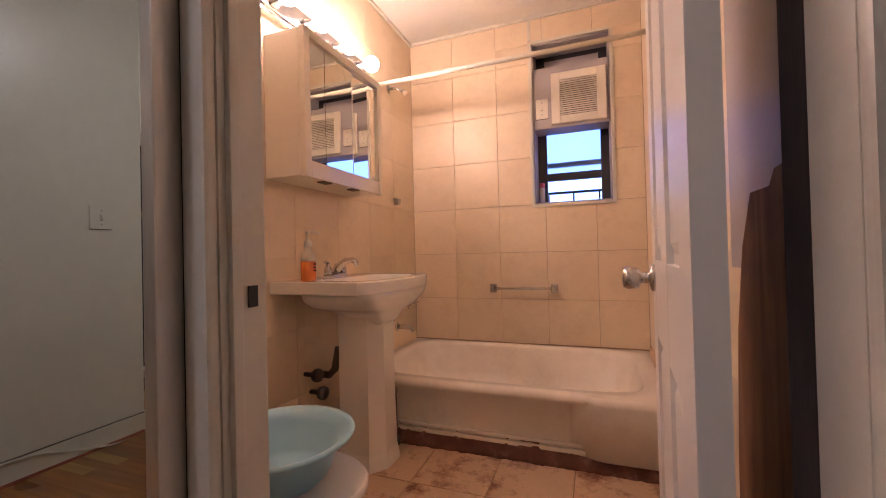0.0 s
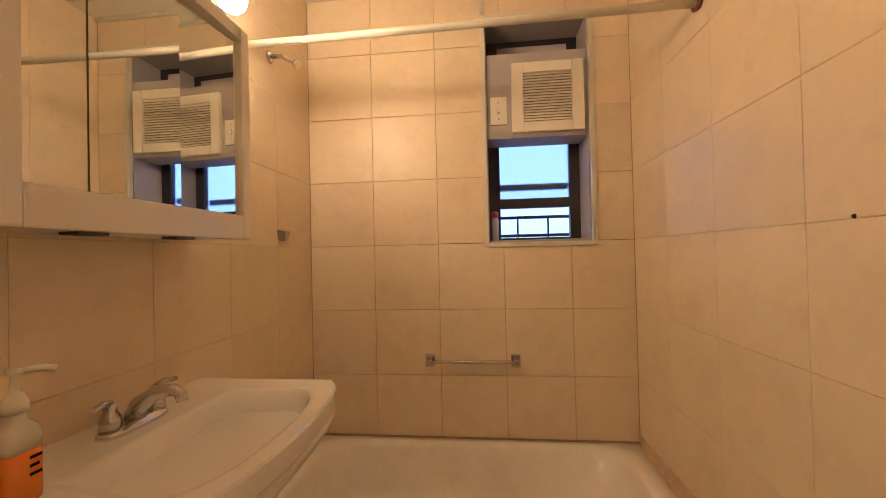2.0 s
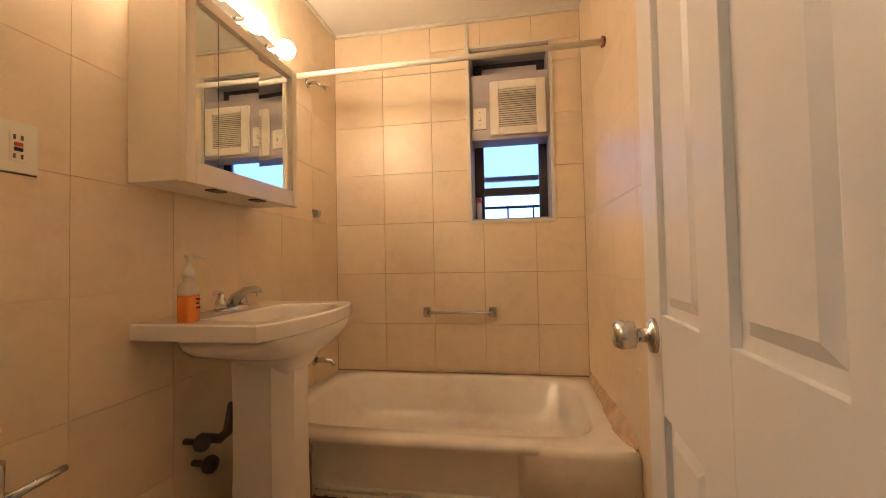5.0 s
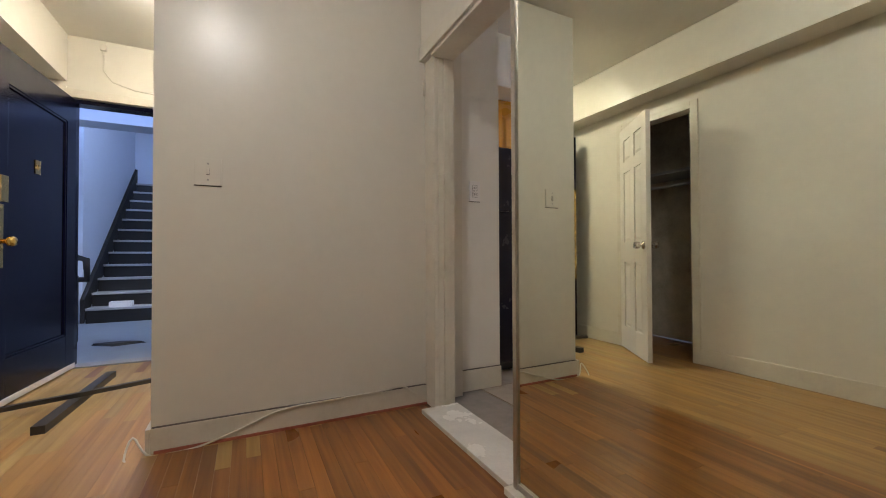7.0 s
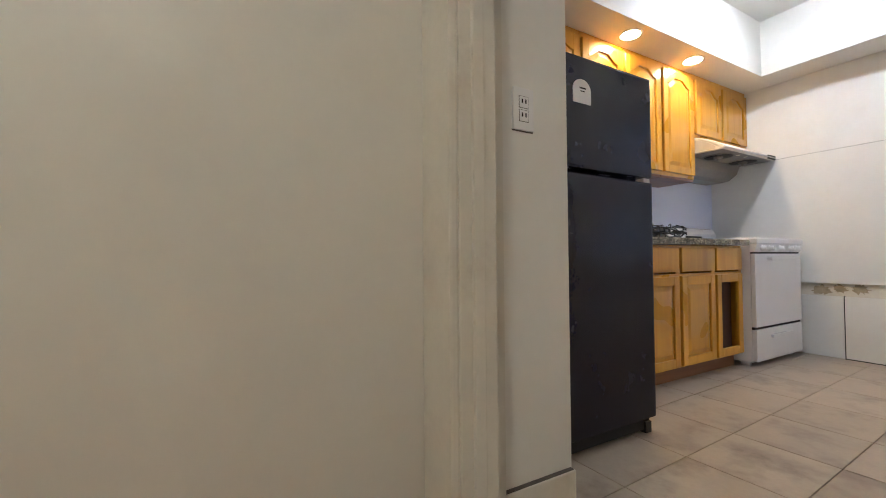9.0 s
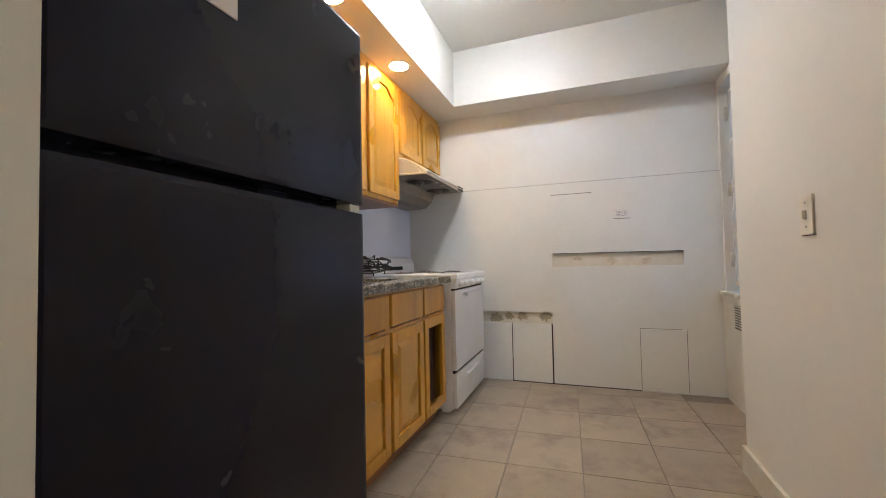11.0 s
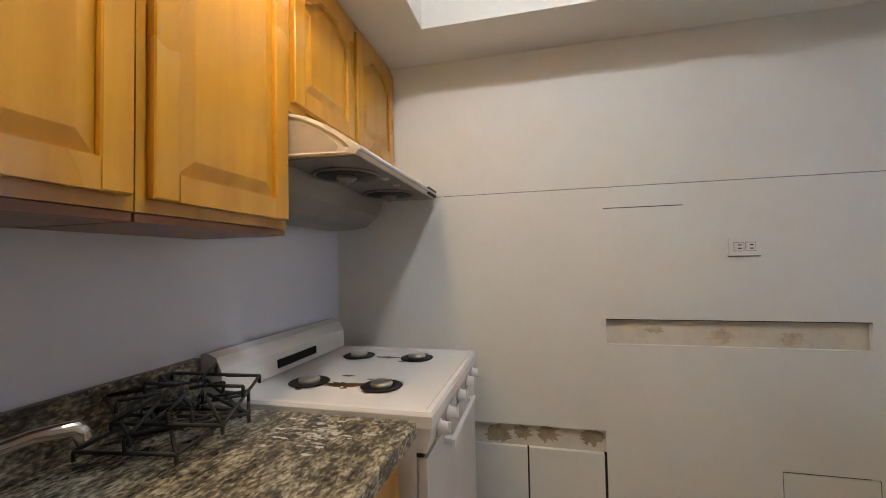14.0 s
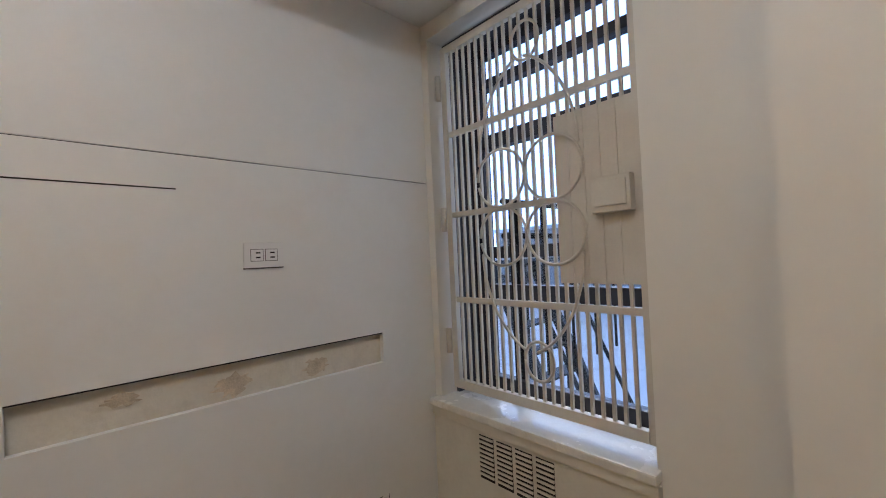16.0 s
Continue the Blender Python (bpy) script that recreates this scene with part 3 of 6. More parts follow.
tub = thing("bathtub", (-0.4, 2.35, 0), "worn off-white enamel bathtub with a grimy base", "bathtub")
bm = bmesh.new()
TX0, TX1, TY0, TY1, TZ = BX0 + 0.005, BX1 - 0.005, 1.845, BY1 - 0.002, 0.325
def tub_ring(ix, iy, iyb, z, p=14, n=64):
    cx, cy = (TX0 + TX1) / 2, (TY0 + iy + TY1 - iyb) / 2
    return superellipse(cx, cy, (TX1 - TX0) / 2 - ix, (TY1 - iyb - TY0 - iy) / 2, p, n, z)
loft(bm, [tub_ring(0.0, 0.03, 0, 0.045, 60), tub_ring(0.0, 0.03, 0, 0.10, 60), tub_ring(0.0, 0.02, 0, 0.28, 60), tub_ring(0.0, 0.0, 0, TZ - 0.03, 60), tub_ring(0.0, 0.004, 0, TZ - 0.012, 60), tub_ring(0.004, 0.02, 0.0, TZ, 60), tub_ring(0.1, 0.10, 0.055, TZ, 6), tub_ring(0.115, 0.12, 0.07, TZ - 0.02, 5), tub_ring(0.16, 0.17, 0.10, 0.12, 4.5), tub_ring(0.25, 0.26, 0.2, 0.05, 4)], smooth=True)
part("basin", bm, M_TUB, tub)
for z0, z1, d in ((0.055, 0.075, 0.012), (0.085, 0.1, 0.008)):
    part("apron_moulding", B(TX0 + 0.25, TX1 - 0.12, TY0 + 0.018 - d, TY0 + 0.03, z0, z1, 0.005), M_TUB, tub)
ends = [(x, TY0 + 0.02 - 0.04 * f) for x, f in ((TX1 - 0.46, 0), (TX1 - 0.42, 0.12), (TX1 - 0.38, 0.5), (TX1 - 0.34, 0.88), (TX1 - 0.3, 1), (TX1 - 0.12, 1), (TX1, 1))]
part("apron_end", loft(bmesh.new(), [[(x, y, z) for x, y in ends] + [(TX1, TY0 + 0.05, z), (TX1 - 0.46, TY0 + 0.05, z)] for z in (0.05, TZ - 0.03)] + [[(x, y + 0.008, TZ - 0.01) for x, y in ends] + [(TX1, TY0 + 0.05, TZ - 0.01), (TX1 - 0.46, TY0 + 0.05, TZ - 0.01)]] + [[(x, y + 0.03, TZ + 0.0006) for x, y in ends] + [(TX1, TY0 + 0.06, TZ + 0.0006), (TX1 - 0.46, TY0 + 0.06, TZ + 0.0006)]], smooth=True), M_TUB, tub)
random.seed(8)
bm = bmesh.new()
rings = []
for i in range(90):
    x = TX0 + (TX1 - TX0) * i / 89
    h, o = random.uniform(0.045, 0.085), random.uniform(0.0, 0.012)
    rings.append([(x, TY0 - 0.025 - o, 0.0), (x, TY0 - 0.012 - o, 0.02), (x, TY0 + 0.008 - o * 0.5, h * 0.8), (x, TY0 + 0.03, h), (x, TY0 + 0.05, 0.0)])
loft(bm, rings, smooth=True)
part("grime_edge", bm, M_RUST, tub, "rusty crumbling grime along the base")

cab = thing("medicine_cabinet", (-1.12, 1.6, 1.35), "white medicine cabinet with three mirror doors on the wall", "cabinet")
part("body", B(BX0, -1.045, 1.29, 1.955, 1.355, 2.0, 0.004), M_CABWHITE, cab)
bm = bmesh.new()
for a in ((1.29, 1.33, 1.35, 2.005), (1.915, 1.955, 1.35, 2.005), (1.33, 1.915, 1.35, 1.424), (1.33, 1.915, 1.965, 2.005)):
    box(bm, -1.045, -1.015, a[0], a[1], a[2], a[3], 0.005)
part("frame", bm, M_CABWHITE, cab, "white moulded frame")
for a, b, tilt in ((1.333, 1.448, 0.0), (1.452, 1.682, 0.0), (1.686, 1.912, -0.012)):
    part("mirror_door", loft(bmesh.new(), [[(-1.043, a, z), (-1.03 + tilt, a, z), (-1.03, b, z), (-1.043, b, z)] for z in (1.426, 1.963)]), M_MIRROR, cab, "mirror door")
for y in (1.45, 1.684):
    part("latch", B(-1.06, -1.02, y - 0.03, y + 0.03, 1.343, 1.349), M_PIPE, cab, "rusty finger pull")

vl = thing("vanity_light", (-1.2, 1.62, 2.1), "pale vanity light bar with four lit globe bulbs", "wall lamp")
part("bar", box(B(BX0, -1.2, 1.22, 2.06, 2.095, 2.225, 0.004), -1.2, -1.185, 1.235, 2.045, 2.115, 2.205, 0.005), M_CHROME, vl, "stepped chrome bar")
for y in (1.30, 1.53, 1.77, 2.0):
    s = part("socket", LA([(0.036, 0), (0.036, 0.008), (0.03, 0.014), (0.03, 0.045), (0.024, 0.05)], (-1.186, y, 2.155), "x", 20), M_CHROME, vl, "chrome socket cup")
    part("bulb", sphere(bmesh.new(), (-1.098, y, 2.157), 0.046), M_BULB, vl, "lit warm globe bulb")

rod = thing("shower_rod", (-0.4, 2.25, 2.13), "old cream-painted shower curtain rod", "curtain rod")
part("rod", T([(BX0, 2.29, 2.166), (-0.4, 2.25, 2.147), (BX1, 2.205, 2.13)], 0.0145, 12), M_TRIM, rod)
part("flange", LA([(0.028, -0.014), (0.022, 0)], (BX1, 2.205, 2.13), "x", 16), M_RUST, rod, "rusty flange")

sh = thing("shower", (-1.2, 2.47, 2.2), "small chrome shower head on a bent arm", "shower head")
part("flange", LA([(0.03, 0), (0.012, 0.012)], (BX0, 2.47, 2.205), "x", 16), M_CHROME, sh)
part("arm", T([(BX0, 2.47, 2.205), (-1.18, 2.47, 2.205), (-1.12, 2.47, 2.17)], 0.01, 10), M_CHROME, sh)
part("head", T([(-1.12, 2.47, 2.17), (-1.10, 2.47, 2.155)], [0.014, 0.02], 12), M_CHROME, sh)
hk = thing("soap_holder", (-1.2, 2.53, 1.39), "small chrome soap holder on the tiles", "soap holder")
part("plate", loft(bmesh.new(), [[(BX0, 2.505, 1.42), (BX0, 2.575, 1.42), (BX0, 2.56, 1.37), (BX0, 2.52, 1.37)], [(BX0 + 0.035, 2.515, 1.415), (BX0 + 0.035, 2.565, 1.415), (BX0 + 0.03, 2.555, 1.375), (BX0 + 0.03, 2.525, 1.375)]]), M_STEEL, hk)
sp = thing("tub_spout", (-1.2, 2.5, 0.47), "chrome tub spout on the wall", "spout")
part("flange", LA([(0.032, 0), (0.03, 0.008), (0.02, 0.012)], (BX0, 2.52, 0.475), "x", 16), M_CHROME, sp)
part("spout", T([(BX0, 2.52, 0.475), (-1.18, 2.52, 0.478), (-1.12, 2.52, 0.47), (-1.105, 2.52, 0.445)], [0.016, 0.018, 0.016, 0.013], 12), M_CHROME, sp)
tv = thing("tub_valve", (-1.2, 2.7, 0.62), "chrome tub valve with a cross handle", "valve")
for y in (2.62, 2.76):
    part("flange", LA([(0.032, 0), (0.018, 0.016), (0.014, 0.05)], (BX0, y, 0.625), "x", 16), M_CHROME, tv)
    part("cross_handle", tube(T([(-1.185, y - 0.035, 0.625), (-1.185, y + 0.035, 0.625)], 0.006, 8), [(-1.185, y, 0.59), (-1.185, y, 0.66)], 0.006, 8), M_CHROME, tv)

tw = thing("towel_bar", (-0.36, 2.82, 0.72), "chrome towel bar on the tiled wall", "towel bar")
for x in (-0.585, -0.14):
    part("bracket", box(B(x - 0.024, x + 0.024, BY1 - 0.012, BY1, 0.70, 0.765, 0.004), x - 0.014, x + 0.014, BY1 - 0.06, BY1 - 0.01, 0.718, 0.748, 0.004), M_CHROME, tw)
part("bar", T([(-0.585, BY1 - 0.05, 0.733), (-0.14, BY1 - 0.05, 0.736)], 0.0105, 12), M_CHROME, tw)

# bath window recess: fan panel, switch, sash window
win = thing("window_1", (0.0, 2.95, 1.345), "small dark-framed sash window in a tiled recess", "window")
tagged(win, kind="structure")
bm = bmesh.new()
for a in ((-0.285, -0.262, 1.325, 2.74 - 0.22), (0.265, 0.288, 1.325, 2.52), (-0.262, 0.265, 2.515, 2.538), (-0.262, 0.265, 1.322, 1.345)):
    box(bm, a[0], a[1], BY1 - 0.012, BY1 + 0.02, a[2], a[3], 0.004)
box(bm, -0.285, -0.265, BY1 - 0.012, BY1, 2.54, BCEIL, 0.003)
part("window_trim", bm, M_TRIM, win, "cream trim strip")
part("window_reveal", box(box(box(B(-0.265, -0.255, BY1 + 0.02, BY1 + 0.3, 1.345, 2.52), 0.258, 0.268, BY1 + 0.02, BY1 + 0.3, 1.345, 2.52), -0.255, 0.258, BY1 + 0.02, BY1 + 0.3, 1.345, 1.357), -0.255, 0.258, BY1 + 0.02, BY1 + 0.3, 2.508, 2.52), M_GREYP, win, "grey painted reveal")
WY = BY1 + 0.22
bm = bmesh.new()
for a in ((-0.255, -0.19, 1.357, 2.508), (0.20, 0.258, 1.357, 2.508), (-0.19, 0.20, 2.47, 2.508), (-0.19, 0.20, 1.357, 1.375), (-0.19, 0.20, 1.545, 1.60)):
    box(bm, a[0], a[1], WY, WY + 0.045, a[2], a[3], 0.004)
part("window_frame", bm, M_WINFR, win, "dark window frame")
for z0, z1, y in ((1.60, 2.47, WY + 0.02), (1.375, 1.545, WY + 0.03)):
    g = part("pane", B(-0.19, 0.20, y, y + 0.004, z0, z1), M_FROST if z0 > 1.5 else M_GLASS, win)
    g.visible_shadow = False
part("outer_rail", B(-0.19, 0.20, WY + 0.05, WY + 0.075, 1.655, 1.69), M_WINFR, win, "dark outer sash rail")
part("blanking_board", B(-0.19, 0.20, WY - 0.006, WY + 0.012, 1.93, 2.471), M_GREYP, win, "grey blanked upper sash")
fp = thing("fan_panel", (0, 2.9, 1.89), "grey painted board closing the upper window recess", "panel")
part("board", B(-0.253, 0.256, BY1 + 0.02, BY1 + 0.035, 1.893, 2.34), M_GREYP, fp)
part("underside", B(-0.253, 0.256, BY1 + 0.035, BY1 + 0.2, 1.893, 1.905), M_GREYP, fp)
fan = thing("exhaust_fan", (0.055, 2.87, 1.915), "square white exhaust fan cover with slats", "exhaust fan")
bm = bmesh.new()
FX0, FX1, FZ0, FZ1 = -0.128, 0.24, 1.915, 2.28
for a in ((FX0, FX0 + 0.06, FZ0, FZ1), (FX1 - 0.06, FX1, FZ0, FZ1), (FX0 + 0.06, FX1 - 0.06, FZ0, FZ0 + 0.055), (FX0 + 0.06, FX1 - 0.06, FZ1 - 0.055, FZ1)):
    box(bm, a[0], a[1], BY1 - 0.005, BY1 + 0.02, a[2], a[3], 0.006)
part("frame", bm, M_WHITEPL, fan)
part("backing", B(FX0 + 0.05, FX1 - 0.05, BY1 + 0.012, BY1 + 0.018, FZ0 + 0.05, FZ1 - 0.05), M_DARK, fan, "dark grille backing")
for i in range(17):
    z = FZ0 + 0.06 + i * 0.0148
    part("slat", B(FX0 + 0.06, FX1 - 0.06, BY1 - 0.001, BY1 + 0.008, z, z + 0.0085), M_WHITEPL, fan)


def plate(name, c, axis, w, h, label, category, material, holes="switch", d=0.008):
    """A wall plate with a toggle or an outlet face. axis: the way it faces."""
    t = thing(name, c, label, category)
    x, y, z = c
    def bx(u0, u1, v0, v1, d0, d1, bev=0.002):
        if axis == "+x":
            return B(x + d0, x + d1, y + u0, y + u1, z + v0, z + v1, bev)
        if axis == "-x":
            return B(x - d1, x - d0, y + u0, y + u1, z + v0, z + v1, bev)
        return B(x + u0, x + u1, y - d1, y - d0, z + v0, z + v1, bev)
    part("cover", bx(-w / 2, w / 2, -h / 2, h / 2, 0, d, 0.003), material, t)
    # Dark strip that paints the plate's shadow line along its lower edge.
    part("edge_gap", bx(-w / 2 - 0.001, w / 2 + 0.001, -h / 2 - 0.0035, -h / 2 + 0.001, 0, 0.0015, 0), M_PIPE, t, "painted shadow line under the plate")
    if holes == "switch":
        part("slot", bx(-0.0065, 0.0065, -0.015, 0.015, d - 0.001, d + 0.0006, 0), M_PIPE, t, "dark toggle slot")
        part("toggle", bx(-0.006, 0.006, -0.012, 0.014, d, d + 0.012), material, t, "small toggle")
        for s in (-1, 1):
            part("screw", bx(-0.004, 0.004, s * h * 0.3 - 0.004, s * h * 0.3 + 0.004, d, d + 0.001, 0), M_STEEL, t)
    elif holes == "gfci":
        f = part("insert", bx(-0.018, 0.018, -0.036, 0.036, d, d + 0.002, 0.001), material, t)
        for v in (-0.024, 0.024):
            for u in (-0.008, 0.008):
                part("slot", bx(u - 0.0025, u + 0.0025, v - 0.006, v + 0.006, d + 0.002, d + 0.003, 0), M_PIPE, f)
        part("test_button", bx(-0.009, 0.009, -0.011, -0.002, d + 0.002, d + 0.005, 0.001), M_BLACK, f, "black test button")
        part("reset_button", bx(-0.009, 0.009, 0.002, 0.011, d + 0.002, d + 0.005, 0.001), mat("red_plastic", (0.5, 0.05, 0.03), 0.4), f, "red reset button")
    else:
        along = h >= w
        for s in (-1, 1):
            o = 0.021 * s
            cu, cv = (0, o) if along else (o, 0)
            # Slightly larger dark square paints a shadow outline round each socket.
            part("socket_rim", bx(cu - 0.0185, cu + 0.0185, cv - 0.0185, cv + 0.0185, d, d + 0.0008, 0), M_PIPE, t, "painted shadow outline round the socket")
            f = part("socket", bx(cu - 0.017, cu + 0.017, cv - 0.017, cv + 0.017, d, d + 0.002, 0.001), material, t)
            for k in (-1, 1):
                if along:
                    part("slot", bx(cu + k * 0.007 - 0.0022, cu + k * 0.007 + 0.0022, cv - 0.004, cv + 0.009, d + 0.002, d + 0.003, 0), M_DARK, f)
                else:
                    part("slot", bx(cu - 0.004, cu + 0.009, cv + k * 0.007 - 0.0022, cv + k * 0.007 + 0.0022, d + 0.002, d + 0.003, 0), M_DARK, f)
    return t


plate("light_switch", (-0.196, BY1 + 0.02, 2.04), "-y", 0.085, 0.145, "ivory wall switch beside the fan", "switch", M_WHITEPL)
plate("wall_outlet", (BX0, 0.992, 1.39), "+x", 0.09, 0.13, "cream safety outlet with red and black buttons on tiles", "outlet", M_WHITEPL, "gfci")
plate("light_switch", (-2.40, -0.765, 1.245), "+x", 0.11, 0.125, "cream painted light switch on the wall", "switch", M_HALL)
plate("wall_outlet", (-2.47, 0.71, 1.265), "+x", 0.08, 0.13, "white outlet plate on the wall stub", "outlet", M_WHITE, "outlet")
plate("light_switch", (KX1, 2.35, 1.15), "-x", 0.08, 0.13, "cream light switch on the kitchen wall", "switch", M_WHITEPL)
plate("wall_outlet", (-1.84, KY1, 1.378), "-y", 0.115, 0.075, "white double outlet on the kitchen back wall", "outlet", M_WHITE, "outlet")


# ---- doors ----
def panel_door(name, base, rz, w, h, label, material, knob=None, kside=1):
    """Six-panel door, hinge at its own origin, leaf along +x, thickness 35 mm along y."""
    d = thing(name, base, label, "door", rz=rz)
    tagged(d, kind="structure") if name.startswith("door_") else None
    st, th = 0.11 * w / 0.7, 0.035
    rows = ((0.21, 0.80), (0.98, 1.62), (1.72, 1.92))
    bm = bmesh.new()
    mid = w / 2
    for a, b in ((0, st), (mid - st * 0.45, mid + st * 0.45), (w - st, w)):
        box(bm, a, b, 0, th, 0.01, h, 0.002)
    zs = [0.01] + [z * h / 2.03 for r in rows for z in r] + [h]
    for i in range(0, len(zs), 2):
        for a, b in ((st, mid - st * 0.45), (mid + st * 0.45, w - st)):
            box(bm, a, b, 0.0005, th - 0.0005, zs[i], zs[i + 1])
    part("leaf", bm, material, d, local=True)
    for r in rows:
        for a, b in ((st, mid - st * 0.45), (mid + st * 0.45, w - st)):
            z0, z1 = r[0] * h / 2.03, r[1] * h / 2.03
            bm = bmesh.new()
            for s in (0, 1):
                y0, y1, y2 = (0.012, 0.012, 0.004) if s == 0 else (th - 0.012, th - 0.012, th - 0.004)
                def rect(i, y):
                    return [(a + i, y, z0 + i), (b - i, y, z0 + i), (b - i, y, z1 - i), (a + i, y, z1 - i)]
                loft(bm, [rect(0, th / 2), rect(0, y0), rect(0.018, y1), rect(0.036, y2)])
            part("panel", bm, material, d, local=True)
    kn = part("door_handle", LA([(0.032, -0.004), (0.032, 0.004)], (w - 0.06, th / 2, 0.93), "y", 20), M_NICKEL, d, "brushed nickel knob", local=True)
    for s in (-1, 1):
        o = 0 if s < 0 else th
        part("rose", LA([(0.034, o), (0.032, o + s * 0.008), (0.014, o + s * 0.012), (0.013, o + s * 0.03), (0.026, o + s * 0.036), (0.029, o + s * 0.06), (0.024, o + s * 0.072), (0, o + s * 0.074)], (w - 0.06, 0, 0.93), "y", 22), M_NICKEL, kn, local=True)
    return d


panel_door("door_1", (0.255, 0.413, 0.0), 86.0, 0.665, 2.02, "white six-panel bathroom door standing open", M_DOOR)
panel_door("door_2", (-2.85, OY + 0.005, 0.0), 33, 0.62, 2.0, "white six-panel closet door half open", M_DOOR)
# entrance door: one big recessed panel, local x along the leaf
ed = thing("door_3", (EX + 0.01, -1.78, 0.012), "dark navy entrance door standing wide open", "door", rz=-4)
tagged(ed, kind="structure")
bm = bmesh.new()
W3, H3, T3 = 0.957, 2.045, 0.045
for a in ((0, 0.13, 0, H3), (W3 - 0.13, W3, 0, H3), (0.13, W3 - 0.13, 0, 0.26), (0.13, W3 - 0.13, H3 - 0.2, H3)):
    box(bm, a[0], a[1], -T3, 0, a[2], a[3], 0.002)
part("leaf", bm, M_NAVY, ed, local=True)
part("panel", B(0.13, W3 - 0.13, -T3 + 0.01, -0.014, 0.26, H3 - 0.2), M_NAVY, ed, local=True)
bm = bmesh.new()
for a in ((0.13, 0.145, 0.26, H3 - 0.2), (W3 - 0.145, W3 - 0.13, 0.26, H3 - 0.2), (0.145, W3 - 0.145, 0.26, 0.275), (0.145, W3 - 0.145, H3 - 0.215, H3 - 0.2)):
    box(bm, a[0], a[1], -0.016, -0.004, a[2], a[3], 0.003)
part("moulding", bm, M_NAVY, ed, local=True)
part("kick_strip", B(0.0, W3, 0.0, 0.006, 0.0, 0.035), M_WHITE, ed, "pale weather strip", local=True)
part("peephole", box(B(0.46, 0.52, -0.014, -0.008, 1.38, 1.47, 0.003), 0.475, 0.505, -0.008, -0.002, 1.41, 1.44, 0.003), M_BRASS, ed, "brass peephole cover", local=True)
lk = part("lock_plate", B(W3 - 0.09, W3 - 0.02, 0, 0.006, 0.78, 1.14, 0.002), M_BRASS, ed, "worn brass lock plate", local=True)
part("latch_box", B(W3 - 0.085, W3 - 0.01, 0.006, 0.03, 1.15, 1.30, 0.006), M_BRASS, ed, "brass rim lock", local=True)
part("edge_plate", B(W3, W3 + 0.003, -0.04, -0.005, 0.6, 1.5), M_BRASS, ed, "brass edge plate", local=True)
part("knob", LA([(0.014, 0.0), (0.012, 0.03), (0.026, 0.038), (0.03, 0.055), (0.022, 0.068), (0, 0.07)], (W3 - 0.055, 0.006, 0.93), "y", 20), M_BRASS, lk, "brass door knob", local=True)


# ---- hall: trim, mirror, lamps ----
def casing(name, bms, label):
    return structure(name, bms, M_TRIM, label, "door frame")


bm = bmesh.new()          # kitchen doorway
box(bm, -2.40, -2.27, 0.333, 0.357, 0, 1.985, 0.007)
box(bm, -2.40, -1.43, HY0 - 0.014, HY0, 1.987, 2.068, 0.006)
box(bm, -2.40, -2.268, 0.357, 0.458, 0, 1.985, 0.004)
box(bm, -2.268, -1.46, HY0 + 0.002, HY1, 1.965, 1.985, 0.004)
box(bm, -2.275, -2.258, 0.39, 0.42, 0, 1.965, 0.003)
casing("trim_kitchen_doorway", bm, "thickly painted cream doorway casing, chipped")
hinge = thing("old_hinge", (-2.4, 0.325, 1.83), "painted-over hinge on the doorway casing", "hinge")
part("knuckle", T([(-2.394, 0.325, 1.79), (-2.394, 0.325, 1.88)], 0.009, 8), M_TRIM, hinge)
bm = bmesh.new()          # bath doorway
box(bm, -0.404, -0.362, HY0 - 0.02, HY0, 0, 2.1, 0.006)
box(bm, -0.378, -0.36, HY0, HB, 0, 2.03, 0.003)
box(bm, -0.362, -0.35, HY0 + 0.012, HY0 + 0.03, 0, 2.03, 0.003)
box(bm, 0.315, 0.42, HY0 - 0.02, HY0, 0, 2.1, 0.006)
box(bm, 0.315, 0.333, HY0, 0.388, 0, 2.03, 0.003)
box(bm, -0.362, 0.315, HY0 - 0.02, HY0, 2.03, 2.1, 0.006)
casing("trim_bath_doorway", bm, "thickly painted cream bathroom door casing, worn")
part("strike_plate", B(-0.3605, -0.358, 0.356, 0.374, 0.93, 0.962, 0.001), M_BLACK, bpy.data.objects["trim_bath_doorway"], "dark strike plate")
bm = bmesh.new()          # closet and entrance frames
box(bm, -2.92, -2.86, OY, OY + 0.018, 0, 2.08, 0.004)
box(bm, -2.22, -2.16, OY, OY + 0.018, 0, 2.08, 0.004)
box(bm, -2.86, -2.22, OY, OY + 0.018, 2.02, 2.08, 0.004)
casing("trim_closet_doorway", bm, "white closet door casing")
bm = bmesh.new()
box(bm, EX, EX + 0.02, -1.93, -1.84, 0, 2.16, 0.004)
box(bm, EX, EX + 0.03, -1.93, -0.82, 2.075, 2.14, 0.006)
box(bm, EX, EX + 0.02, -0.9, -0.82, 0, 2.08, 0.004)
casing("trim_entrance", bm, "cream entrance door casing")
bm = bmesh.new()
box(bm, EX - 0.12, EX, -1.83, -1.80, 0, 2.07)
box(bm, EX - 0.12, EX, -0.93, -0.9, 0, 2.07)
box(bm, EX - 0.12, EX, -1.80, -0.93, 2.04, 2.07)
structure("jamb_entrance", bm, M_NAVY, "dark navy entrance door jamb", "door frame")
structure("threshold_entrance", B(EX - 0.12, EX + 0.02, -1.80, -0.93, -0.012, 0.012, 0.004), M_TREAD, "worn grey entrance saddle", "threshold")

